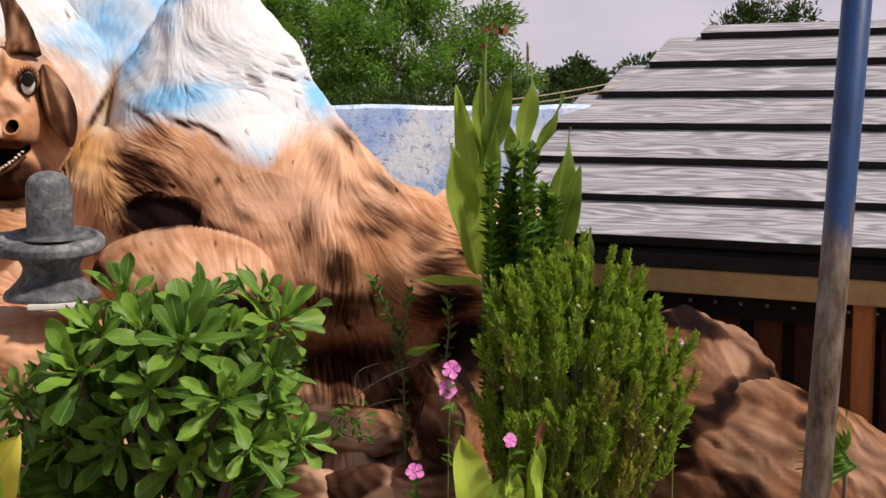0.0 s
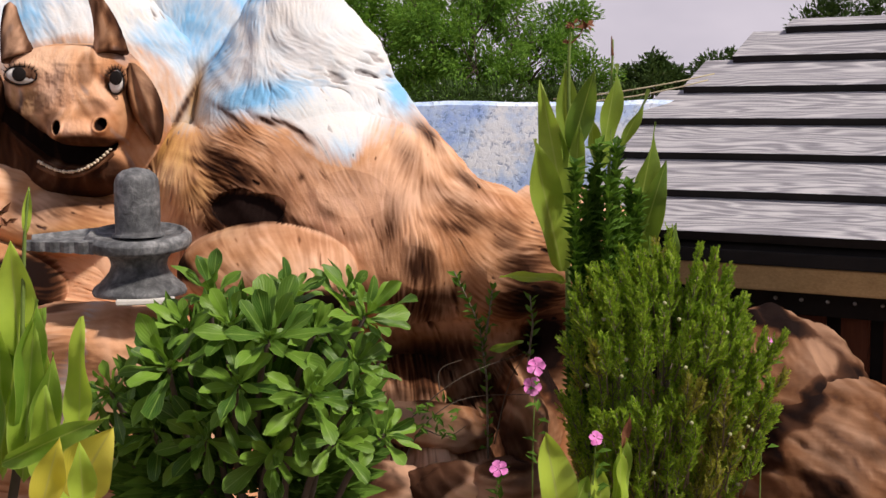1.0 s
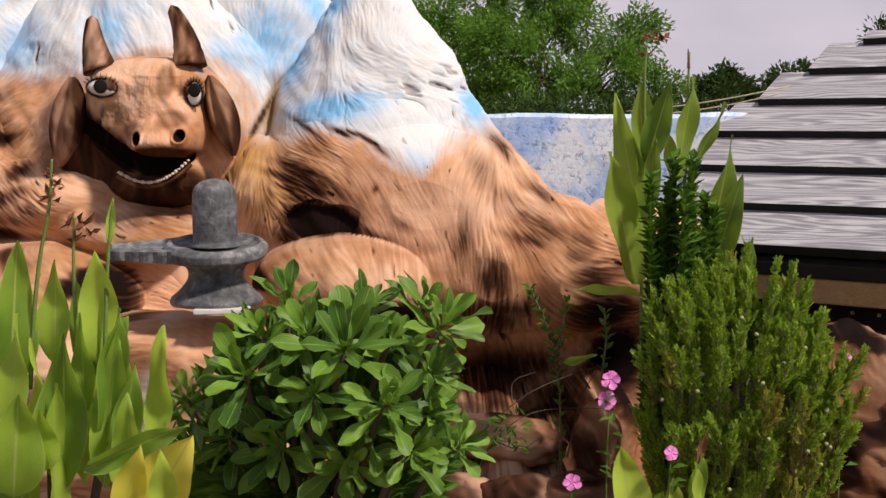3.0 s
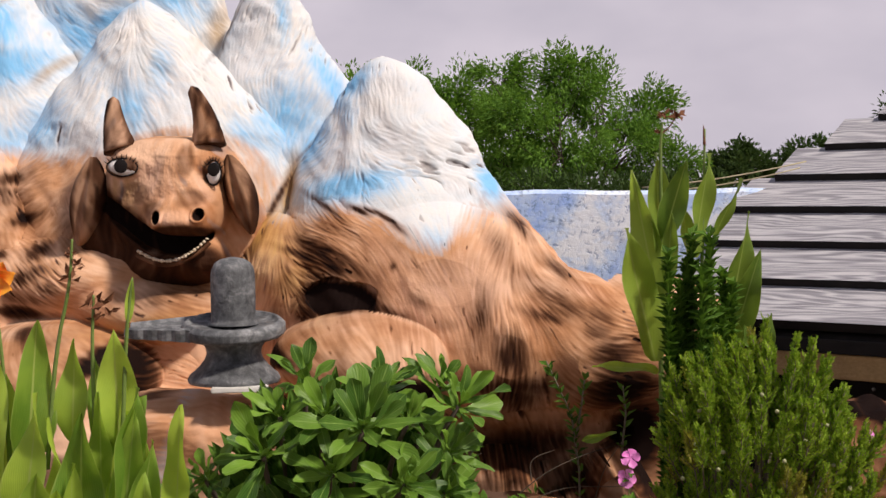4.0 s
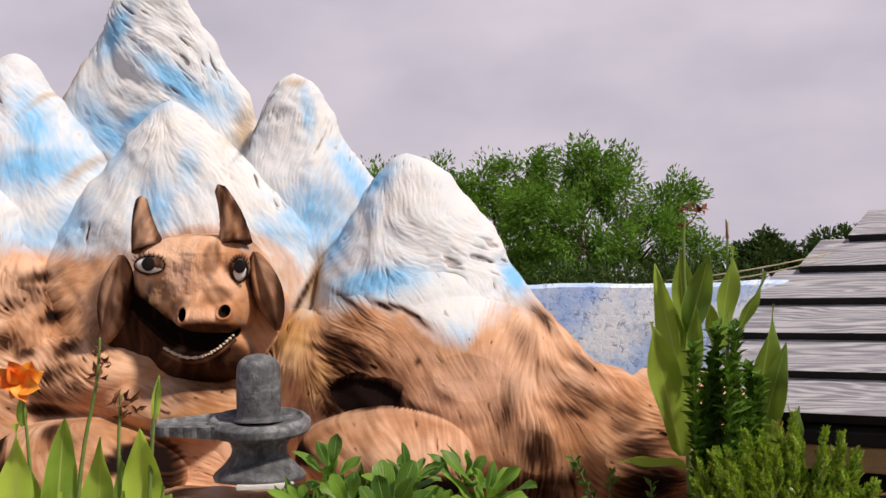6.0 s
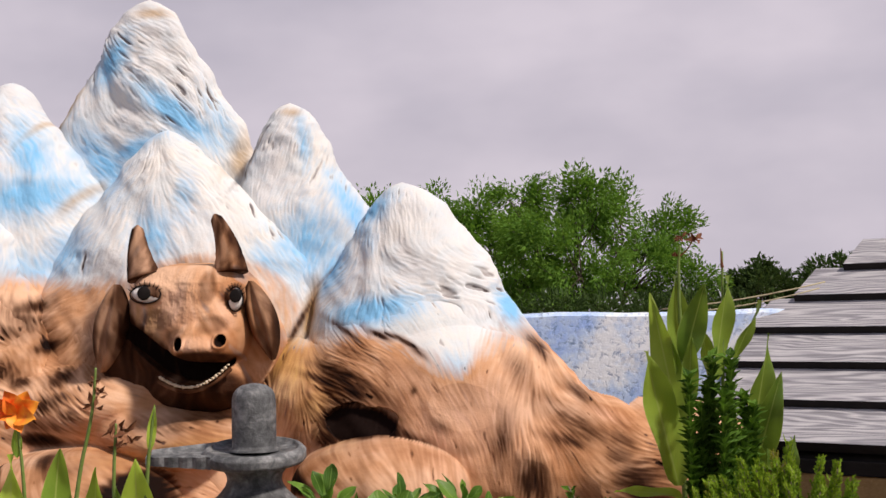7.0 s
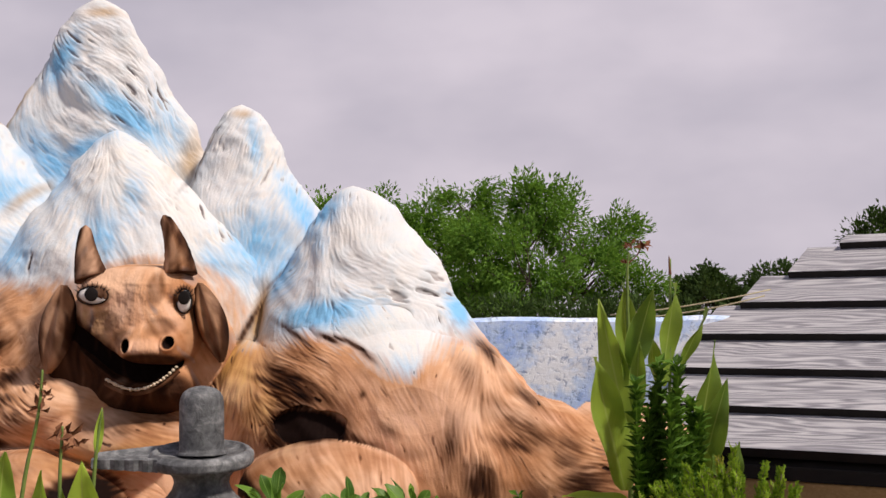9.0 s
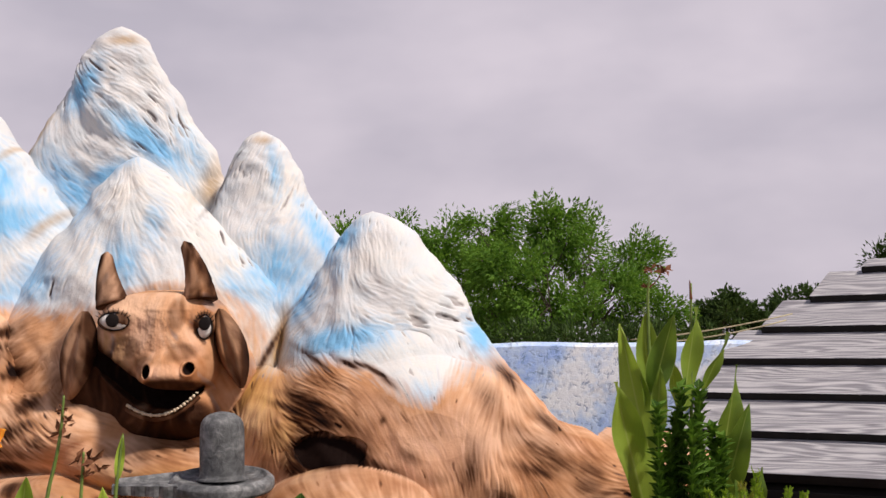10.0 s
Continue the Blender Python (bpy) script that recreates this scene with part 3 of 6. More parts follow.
def peak(parent, apex, drops, lefts, rights, depths, seed, angle, rows=270, front=330, back=40, fold=0.012, crease=1.0):
    """A modelled mountain: flank widths and bulge over the drop below its apex, raked along a field of angles."""
    near = 1.05
    hs = np.concatenate([np.linspace(0, 1, rows - 30) ** 1.15 * near, np.linspace(near, drops[-1], 31)[1:]])
    smooth = np.ones(7) / 7
    prof = []
    for ws in (lefts, rights, depths):
        w = np.interp(hs, drops, ws)
        pad = np.concatenate([w[:1].repeat(3), w, w[-1:].repeat(3)])
        v = np.convolve(pad, smooth, "valid")
        v[:4] = w[:4]
        prof.append(v)
    PEAKS.append((apex, hs, prof))
    q = np.concatenate([np.linspace(-math.pi / 2, math.pi / 2, front, endpoint=False), np.linspace(math.pi / 2, 1.5 * math.pi, back, endpoint=False)])
    h, q = np.meshgrid(hs, q, indexing="ij")
    sx, cy = np.sin(q), np.cos(q)
    wide = np.where(sx > 0, prof[1][:, None], prof[0][:, None])
    x0, y0 = wide * sx, -prof[2][:, None] * cy * np.where(cy > 0, 1.0, 0.6)
    field = lambda a, b: angle(a, -b) + 0.5 * grains(a * 4, b * 4, seed, 2)
    far = np.where(cy > 0, 0.0, 3.0)
    broad = strokes(x0 + far, -h, field, 0.22, 0.045, seed + 1)
    mid = strokes(x0 + far, -h, field, 0.07, 0.0095, seed + 2)
    fine = strokes(x0 + far, -h, field, 0.04, 0.007, seed + 3)
    cracks = strokes(x0 + far, -h, field, 0.10, 0.0115, seed + 5)
    patchy = ease(-0.15, 0.50, grains(x0 * 5, h * 5, seed + 8, 2))
    cuts = ease(0.9, 2.2, mid) * (0.25 + 0.75 * patchy)
    gash = ease(1.25, 2.2, cracks) * crease * patchy
    amp = np.clip(h / 0.10, 0, 1)
    d = amp * (0.013 * grains(x0 * 6, h * 6 + y0, seed) + 0.0035 * grains(x0 * 26, h * 26, seed + 1, 2) * patchy + fold * 0.30 * broad - 0.0045 * cuts + 0.0006 * fine - 0.008 * gash)
    x, y, z = apex[0] + x0 + d * sx, apex[1] + y0 - d * cy, apex[2] - h + 0.35 * d
    n = len(q[0])
    ids = np.arange(rows * n).reshape(rows, n)
    nxt = np.roll(ids, -1, axis=1)
    quads = np.stack([ids[:-1], ids[1:], nxt[1:], nxt[:-1]], axis=-1)
    mesh, used = sheet("peak", np.stack([x, y, z], axis=-1), quads)
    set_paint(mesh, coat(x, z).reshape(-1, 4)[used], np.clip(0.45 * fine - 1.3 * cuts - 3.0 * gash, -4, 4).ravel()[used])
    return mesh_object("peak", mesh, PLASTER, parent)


def boulder(name, at, radii, seed, turn=0.0, rough=1.0, parent=None, label="", brown=1.0, dark=0.0, flat=1.0, level=5, marks=0.55, angle=1.0):
    """A rounded, modelled lump with broad dents, raked lines and airbrushed marks; dark lays shade into its paint."""
    bm = bmesh.new()
    bmesh.ops.create_icosphere(bm, subdivisions=level, radius=1.0)
    m = Matrix.Rotation(turn, 3, "Y")
    for v in bm.verts:
        n = v.co.copy()
        n = Vector(math.copysign(abs(c) ** flat, c) for c in n)
        d = 1.0 + rough * (0.10 * fbm(n.x * 1.3 + seed, n.y * 1.3, n.z * 1.3) + 0.018 * fbm(n.x * 6, n.y * 6 + seed, n.z * 9))
        v.co = m @ Vector((n.x * radii[0] * d, n.y * radii[1] * d, n.z * radii[2] * d)) + Vector(at)
    mesh = bpy.data.meshes.new(name)
    bm.to_mesh(mesh)
    bm.free()
    p = np.empty(len(mesh.vertices) * 3, dtype=np.float32)
    mesh.vertices.foreach_get("co", p)
    x, y, z = p.reshape(-1, 3).T.astype(float)
    out = p.reshape(-1, 3) - np.array(at)
    out /= np.linalg.norm(out, axis=1, keepdims=True)
    swell = min(radii) / 0.3
    lift = 0.007 * swell * grains(x * 5 + y * 3, z * 5 - y * 2, int(seed) + 2) + 0.004 * grains(x * 26, z * 26 + y * 9, int(seed) + 3, 2)
    fur = strokes(x, z, lambda a, b: angle + 0.9 * grains(a * 5, b * 5, int(seed), 2), 0.13, 0.017, int(seed))
    p = p.reshape(-1, 3) + out * (lift - 0.004 * ease(0.8, 2.0, fur))[:, None]
    mesh.vertices.foreach_set("co", p.astype(np.float32).ravel())
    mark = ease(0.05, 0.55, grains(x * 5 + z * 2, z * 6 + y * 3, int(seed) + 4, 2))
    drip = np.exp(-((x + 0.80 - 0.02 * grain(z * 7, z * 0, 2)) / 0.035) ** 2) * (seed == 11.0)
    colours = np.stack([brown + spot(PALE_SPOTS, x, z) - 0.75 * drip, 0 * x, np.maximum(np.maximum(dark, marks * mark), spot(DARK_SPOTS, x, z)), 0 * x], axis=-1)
    set_paint(mesh, colours, fur)
    return mesh_object(name, mesh, PLASTER_SMOOTH, parent, label)


# ---- ground, wall, sky line ----
def ground():
    n = 60
    verts, faces = [], []
    xs = [math.copysign(abs(t) ** 3 * 900, t) for t in np.linspace(-1, 1, n)]
    for y, x in itertools.product(xs, xs):
        verts.append((x, y + 4, 0.03 * fbm(x * 0.7, y * 0.7, 0.0) - 0.02))
    for i, j in itertools.product(range(n - 1), range(n - 1)):
        faces.append((i * n + j, i * n + j + 1, (i + 1) * n + j + 1, (i + 1) * n + j))
    ob = mesh_object("ground", from_arrays("ground", verts, faces), SOIL)
    tagged(ob, "dry brown earth of the garden", "ground", kind="structure")


ground()


def back_wall():
    """Painted garden wall, uneven on top."""
    n = 90
    x0, x1, y, th = -6.0, 9.0, 6.3, 0.2
    bm = bmesh.new()
    rows = []
    for i in range(n + 1):
        x = x0 + (x1 - x0) * i / n
        top = 1.625 + 0.010 * fbm(x * 3, 0, 5.0)
        yy = y - 0.02 * (x - 0.5)
        rows.append([bm.verts.new(c) for c in ((x, yy, -0.05), (x, yy + 0.006 * fbm(x * 2, 1, 1), top - 0.02), (x, yy + 0.02, top), (x, yy + th, top), (x, yy + th, -0.05))])
    for a, b in zip(rows, rows[1:]):
        for k in range(4):
            bm.faces.new((a[k], b[k], b[k + 1], a[k + 1]))
    for r in (rows[0], rows[-1]):
        bm.faces.new(r)
    bmesh.ops.recalc_face_normals(bm, faces=bm.faces)
    ob = part("wall_back", bm, WALL_BLUE, smooth=False)
    tagged(ob, "garden wall with blotchy sky blue limewash", "wall", kind="structure")


back_wall()

# ---- the mountain sculpture ----
mountain = empty("mountain_sculpture", (-0.6, 4.9, 0.0), "painted cement mountain range with snowy white peaks and brown slopes", "sculpture")
peak(mountain, (-1.263, 5.300, 2.967), [0.000, 0.019, 0.051, 0.140, 0.535, 0.931, 1.629, 2.677], [0.000, 0.051, 0.098, 0.154, 0.377, 0.535, 0.698, 0.768], [0.000, 0.051, 0.098, 0.154, 0.405, 0.535, 0.605, 0.652],
     (0, 0.03, 0.05, 0.08, 0.13, 0.17, 0.22, 0.3), 3, lambda u, h: np.interp(u, (-0.4, -0.15, 0.3), (-0.35, 0.75, 0.8)), fold=0.015)
peak(mountain, (-0.658, 5.150, 2.495), [0.000, 0.014, 0.045, 0.147, 0.294, 0.430, 0.724, 2.262], [0.000, 0.036, 0.072, 0.131, 0.192, 0.237, 0.317, 0.452], [0.000, 0.036, 0.077, 0.140, 0.222, 0.321, 0.475, 0.611],
     (0, 0.03, 0.06, 0.11, 0.16, 0.22, 0.3, 0.42), 7, lambda u, h: 0.9 * u + 0.9 * ease(0.35, 0.5, h) * ease(-0.02, -0.2, u), fold=0.006, crease=0.6)
peak(mountain, (-1.805, 5.200, 2.607), [0.000, 0.014, 0.046, 0.228, 0.422, 0.913, 2.284], [0.000, 0.041, 0.078, 0.206, 0.343, 0.571, 0.685], [0.000, 0.041, 0.078, 0.206, 0.384, 0.594, 0.685],
     (0, 0.05, 0.09, 0.24, 0.36, 0.46, 0.5), 12, lambda u, h: 0.62 + 0 * u, fold=0.013)
peak(mountain, (-1.123, 5.000, 2.370), [0.000, 0.013, 0.040, 0.132, 0.527, 0.922, 1.537, 2.196], [0.000, 0.040, 0.075, 0.167, 0.479, 0.659, 0.725, 0.769], [0.000, 0.040, 0.083, 0.176, 0.597, 0.670, 0.685, 0.692],
     (0, 0.04, 0.07, 0.13, 0.30, 0.42, 0.5, 0.55), 21, lambda u, h: np.interp(u, (-0.5, -0.12, 0.08, 0.2, 0.5), (-0.75, -0.4, 0.9, 0.5, 0.65)), fold=0.008)
peak(mountain, (-1.832, 4.850, 2.065), [0.000, 0.017, 0.053, 0.128, 0.266, 0.362, 0.852, 1.917], [0.000, 0.051, 0.094, 0.170, 0.256, 0.319, 0.469, 0.639], [0.000, 0.051, 0.098, 0.162, 0.243, 0.319, 0.490, 0.618],
     (0, 0.05, 0.09, 0.14, 0.2, 0.26, 0.42, 0.5), 31, lambda u, h: 0.35 + 0.5 * u, fold=0.010)
peak(mountain, (-0.199, 4.900, 2.137), [0.000, 0.011, 0.034, 0.086, 0.269, 0.506, 0.678, 0.861, 0.925, 1.248, 1.463, 2.044], [0.000, 0.034, 0.073, 0.118, 0.237, 0.355, 0.420, 0.456, 0.469, 0.506, 0.516, 0.538],
     [0.000, 0.039, 0.090, 0.155, 0.301, 0.452, 0.577, 0.757, 0.904, 1.011, 1.076, 1.162], (0, 0.04, 0.08, 0.13, 0.22, 0.31, 0.38, 0.45, 0.48, 0.50, 0.10, 0.05), 44, lambda u, h: np.interp(u, (-0.4, -0.1, 0.1, 0.4), (-0.55, -0.25, 0.1, 0.5)) + 1.35 * ease(0.22, 0.3, h) * ease(0.52, 0.45, h) * ease(-0.12, 0.02, u), rows=290, front=300, fold=0.007)

boulder("rock", (-0.875, 4.190, 0.681), (0.50, 0.40, 0.285), 11.0, 0.0, parent=mountain, rough=1.0, flat=0.62, marks=0.6, angle=0.5, level=6)
boulder("rock", (-0.391, 4.500, -0.215), (1.2, 0.5, 0.42), 35.0, 0.0, parent=mountain)


def fur_lie(x, z):
    """The lie of the raked fur on the lower slopes, as an angle from straight down to the right."""
    deg = np.interp(x, (-1.9, -1.3, -0.95, -0.72, -0.64, -0.57, -0.46, -0.30, -0.126, 0.034, 0.108, 0.206, 0.306, 0.428, 0.552, 0.74),
                    (35, 50, 75, 60, -22, -15, 62, 60, 46, 26, -5, -20, 10, 42, 55, 72))
    return np.radians(deg) * (1 - 0.35 * ease(1.45, 1.6, z)) + 0.45 * grains(x * 4.5, z * 4.5, 8, 2)


def slope_relief():
    """The lower slopes in one modelled skin: peaks, rolls, boulders and hollows run into one another."""
    S = 0.00193
    # place, half width, half height, how far it stands out of the plane y = 5
    rolls = [
        ((0.172, 4.400, 1.065), 210, 150, 0.62), ((0.578, 4.400, 1.031), 150, 105, 0.64),
        ((0.215, 4.400, 0.589), 112, 52, 0.72), ((0.653, 4.300, 0.512), 55, 78, 0.85), ((0.089, 4.100, 0.351), 85, 78, 1.02), ((0.287, 4.100, 0.358), 72, 74, 1.0),
        ((0.521, 4.100, 0.346), 95, 84, 1.02), ((-1.323, 4.500, 1.307), 190, 85, 0.56), ((-1.028, 4.500, 1.204), 150, 60, 0.66),
        ((-1.185, 4.400, 0.633), 260, 190, 0.72), ((-0.568, 4.400, 0.549), 260, 200, 0.66), ((-0.139, 4.400, 0.894), 130, 90, 0.60), ((-0.611, 4.500, 1.319), 90, 130, 0.50),
        ((0.021, 4.500, 1.312), 230, 130, 0.60), ((0.415, 4.500, 1.188), 150, 90, 0.56), ((-0.183, 4.300, 0.054), 500, 110, 0.85),
        ((0.80, 4.5, 1.12), 150, 100, 0.52),
    ]
    crisp_rolls = [((-0.263, 4.400, 1.027), 165, 96, 0.97), ((-1.317, 4.400, 0.994), 180, 100, 0.95)]
    hollows = [((-0.335, 4.500, 1.252), 62, 34, 0.75), ((0.323, 4.400, 0.714), 200, 62, 0.25), ((0.495, 4.400, 0.537), 80, 80, 0.25)]
    x0, x1, n, m = -1.98, 1.12, 1080, 430
    rows = np.concatenate([np.linspace(-0.05, 0.74, 60, endpoint=False), np.linspace(0.74, 1.74, m - 59)])
    z, x = np.meshgrid(rows, np.linspace(x0, x1, n + 1), indexing="ij")
    k = 0.042
    base = np.where(x < 1.05, 0.30 * ease(1.05, 0.85, z), -1.0)
    top, soft = base, np.exp(np.clip(base / k, -60, 60))

    def join(h, inside):
        nonlocal top, soft
        h = np.where(inside, h, -1.0)
        top, soft = np.maximum(top, h), soft + np.exp(np.clip(h / k, -60, 60))

    for apex, drop, (pl, pr_, pd) in (PEAKS[i] for i in (3, 4, 5)):
        h = apex[2] - z
        w = np.where(x > apex[0], np.interp(h, drop, pr_), np.interp(h, drop, pl))
        q = 1 - ((x - apex[0]) / np.maximum(w, 1e-4)) ** 2
        join(5.0 - apex[1] + np.interp(h, drop, pd) * np.sqrt(np.maximum(q, 0)) + 0.012 - 0.035 * ease(1.60, 1.74, z), (q > 0) & (h > 0))

    def roll(cx, cz, rx, rz, out):
        q = 1 - ((x - cx) / (rx * S)) ** 2 - ((z - cz) / (rz * S)) ** 2 + 0.14 * grains(x * 3 + rx, z * 3, int(rz), 2)
        return out - 0.34 * (1 - np.sqrt(np.clip(q, 0, 1))) + 2.6 * np.minimum(q, 0), q

    for (cx, cy, cz), rx, rz, out in rolls:
        v, q = roll(cx, cz, rx, rz, out)
        join(v, q > -0.6)
    h = np.where(top > 0, k * np.log(soft), top)
    for (cx, cy, cz), rx, rz, deep in hollows:
        q = 1 - ((x - cx) / (rx * S)) ** 2 - ((z - cz) / (rz * S)) ** 2
        h = h - deep * ease(-0.15, 0.55, q + 0.40 * grains(x * 12, z * 12, 2))
    # the skyline of the shoulder, falling straight to a level saddle
    sky = np.interp(x, (-0.1, 0.212, 0.36, 0.505, 0.56, 1.0), (1.99, 1.65, 1.48, 1.325, 1.308, 1.300))
    h = h - 0.55 * ease(-0.05, 0.03, z - sky) ** 2
    on_roll, rim = np.zeros_like(x), np.zeros_like(x)
    for (cx, cy, cz), rx, rz, out in crisp_rolls:
        v, q = roll(cx, cz, rx, rz, out)
        on_roll = np.where(v > h, ease(-0.15, 0.05, q), on_roll)
        rim = np.maximum(rim, np.exp(-((q + 0.02) / 0.14) ** 2))
        h, top = np.maximum(h, v), np.maximum(top, np.where(q > 0, v, -1.0))
    broad = strokes(x, z, fur_lie, 0.20, 0.038, 1)
    mid = strokes(x, z, fur_lie, 0.10, 0.0085, 2, 9)
    fine = strokes(x, z, fur_lie, 0.06, 0.0055, 3)
    nick = ease(2.0, 2.7, strokes(x, z, fur_lie, 0.04, 0.011, 5))
    calm = (1 - 0.7 * on_roll) * (0.22 + 0.78 * ease(-0.2, 0.40, grains(x * 3.6, z * 3.6, 11, 2)))
    calm = calm * (1 - 0.95 * rim)
    cuts = ease(0.8, 2.2, mid) * calm
    h = h + 0.013 * grains(x * 5, z * 5, 3) + 0.0028 * broad * calm - 0.0050 * cuts + 0.0009 * fine * calm - 0.008 * nick * calm
    h = h - 0.06 * ease(0.40, 0.24, top)
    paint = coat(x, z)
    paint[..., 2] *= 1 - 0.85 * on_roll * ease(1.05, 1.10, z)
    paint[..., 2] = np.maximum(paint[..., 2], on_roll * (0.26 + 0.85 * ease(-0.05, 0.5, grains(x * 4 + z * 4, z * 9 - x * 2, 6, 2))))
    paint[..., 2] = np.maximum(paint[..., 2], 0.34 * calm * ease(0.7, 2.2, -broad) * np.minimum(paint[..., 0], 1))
    ids = np.arange((m + 1) * (n + 1)).reshape(m + 1, n + 1)
    quads = np.stack([ids[:-1, :-1], ids[:-1, 1:], ids[1:, 1:], ids[1:, :-1]], axis=-1).reshape(-1, 4)
    keep = ((top > 0.24) & (h > 0.02)).ravel()
    quads = quads[keep[quads].all(axis=1)]
    mesh, used = sheet("slope", np.stack([x, 5.0 - h, z], axis=-1), quads)
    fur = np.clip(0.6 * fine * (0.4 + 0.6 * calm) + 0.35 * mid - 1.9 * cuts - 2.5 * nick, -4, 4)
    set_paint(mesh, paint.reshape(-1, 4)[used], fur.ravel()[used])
    mesh_object("slope", mesh, PLASTER, mountain, "brown slopes with raked fur lines, airbrushed marks and shade painted into the hollows")


slope_relief()

# the even dark coat stands for shade on the mound; its marks are airbrushed
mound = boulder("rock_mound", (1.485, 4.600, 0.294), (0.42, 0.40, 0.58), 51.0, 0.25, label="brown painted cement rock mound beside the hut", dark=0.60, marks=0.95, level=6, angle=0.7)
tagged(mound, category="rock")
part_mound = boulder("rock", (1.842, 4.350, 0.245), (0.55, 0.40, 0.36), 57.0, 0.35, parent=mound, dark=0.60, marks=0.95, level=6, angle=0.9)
# rounded rocks at the mountain's foot and in its cave; shade darkens their paint
for at, radii, seed, shade in (
    ((0.094, 3.980, 0.358), (0.20, 0.13, 0.13), 71.0, 0.0),
    ((0.328, 3.950, 0.365), (0.16, 0.12, 0.125), 73.0, 0.0),
    ((0.509, 3.920, 0.379), (0.15, 0.12, 0.12), 75.0, 0.0),
    ((0.572, 4.100, 0.564), (0.075, 0.09, 0.13), 77.0, 0.05),
    ((0.272, 4.250, 0.529), (0.22, 0.12, 0.085), 79.0, 0.2),
):
    boulder("rock", at, radii, seed, 0.1, rough=1.6, parent=mountain, dark=shade, marks=0.8, level=5)



# ---- bull head relief ----
def bull_head():
    """One modelled head on the slope: skull, muzzle, open jaw, ears, horns, eyes and teeth in one mesh."""
    S = 0.00193
    Y0 = 4.56
    ox, oz = (-0.919, 4.400, 1.638)[0], (-0.919, 4.400, 1.638)[2]
    verts, faces, mats, colours = [], [], [], []

    def add(v, f, mat, colour=(1, 0, 0, 0)):
        o = len(verts)
        for p in v:
            p = Vector(p)
            verts.append(p)
            colours.append(colour(p) if callable(colour) else colour)
        for q in f:
            faces.append(tuple(i + o for i in q))
            mats.append(mat)

    def e(u, v, cx, cy, rx, ry):
        return 1 - ((u - cx) / rx) ** 2 - ((v - cy) / ry) ** 2

    def gape(u):
        """Upper and lower edge of the open mouth."""
        return (float(np.interp(u, (-125, -90, -50, 0, 60, 82), (2, 27, 57, 78, 82, 70))), float(np.interp(u, (-125, -51, -20, 10, 40, 72, 86), (48, 108, 121, 125, 116, 92, 66))))

    def bulge(u, v):
        """Relief above the slope, for u to the right and v down, in units of about 2 mm."""
        h = -40.0
        lumps = ((-20, 62, 172, 126, 24, 2), (-10, -16, 116, 80, 62, 2.8), (-6, -34, 106, 60, 72, 2.2), (-50, 45, 74, 82, 66, 2), (18, 30, 84, 66, 104, 2.5), (24, 50, 68, 40, 148, 2.2), (24, 64, 66, 30, 150, 2.2),
                 (-70, -42, 44, 34, 78, 2), (76, -32, 34, 34, 80, 2), (0, 112, 96, 66, 62, 2.2), (12, 122, 80, 46, 84, 2.2), (10, -25, 46, 60, 92, 2))
        acc = 0.0
        for cx, cy, rx, ry, hh, pw in lumps:
            q = 1 - abs((u - cx) / rx) ** pw - abs((v - cy) / ry) ** pw
            if q > 0:
                acc += (hh * q ** (1 / pw)) ** 7
        if acc > 0:
            h = acc ** (1 / 7)
        return h

    n, m = 240, 210
    u0, u1, v0, v1 = -205, 165, -124, 202

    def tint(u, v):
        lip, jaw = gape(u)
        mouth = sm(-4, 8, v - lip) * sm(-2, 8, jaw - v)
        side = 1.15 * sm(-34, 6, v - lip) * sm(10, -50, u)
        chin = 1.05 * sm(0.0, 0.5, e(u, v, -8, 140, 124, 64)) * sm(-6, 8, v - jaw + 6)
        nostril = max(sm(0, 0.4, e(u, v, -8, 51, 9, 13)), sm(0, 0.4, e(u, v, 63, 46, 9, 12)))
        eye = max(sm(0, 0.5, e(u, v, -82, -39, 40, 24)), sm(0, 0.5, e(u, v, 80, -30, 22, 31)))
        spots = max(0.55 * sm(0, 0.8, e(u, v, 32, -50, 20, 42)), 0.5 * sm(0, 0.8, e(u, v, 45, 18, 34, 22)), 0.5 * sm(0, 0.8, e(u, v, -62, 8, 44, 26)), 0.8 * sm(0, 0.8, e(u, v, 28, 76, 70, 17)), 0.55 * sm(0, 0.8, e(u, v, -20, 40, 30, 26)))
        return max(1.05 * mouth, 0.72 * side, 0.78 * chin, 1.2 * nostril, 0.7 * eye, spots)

    rise = np.empty((m + 1, n + 1))
    for i, j in itertools.product(range(m + 1), range(n + 1)):
        u, v = u0 + (u1 - u0) * j / n, v0 + (v1 - v0) * i / m
        rise[i, j] = max(bulge(u, v), -75.0) if bulge(u, v) > 0 else -75.0
    for _ in range(14):
        pad = np.pad(rise, 1, mode="edge")
        rise = (pad[:-2, 1:-1] + pad[2:, 1:-1] + pad[1:-1, :-2] + pad[1:-1, 2:] + 2 * rise) / 6
    for i, j in itertools.product(range(m + 1), range(n + 1)):
        u, v = u0 + (u1 - u0) * j / n, v0 + (v1 - v0) * i / m
        h = rise[i, j]
        lip, jaw = gape(u)
        h = max(h - 120 * sm(0, 12, v - lip) * sm(0, 10, jaw - v) * sm(-122, -80, u), min(h, 20))
        for cx, cy, rx, ry, dd in ((-8, 51, 9, 13, 20), (63, 46, 9, 12, 20)):
            h += 0.35 * dd * sm(-1.6, 0.0, e(u, v, cx, cy, rx, ry)) - 1.5 * dd * sm(0.0, 0.7, e(u, v, cx, cy, rx, ry))
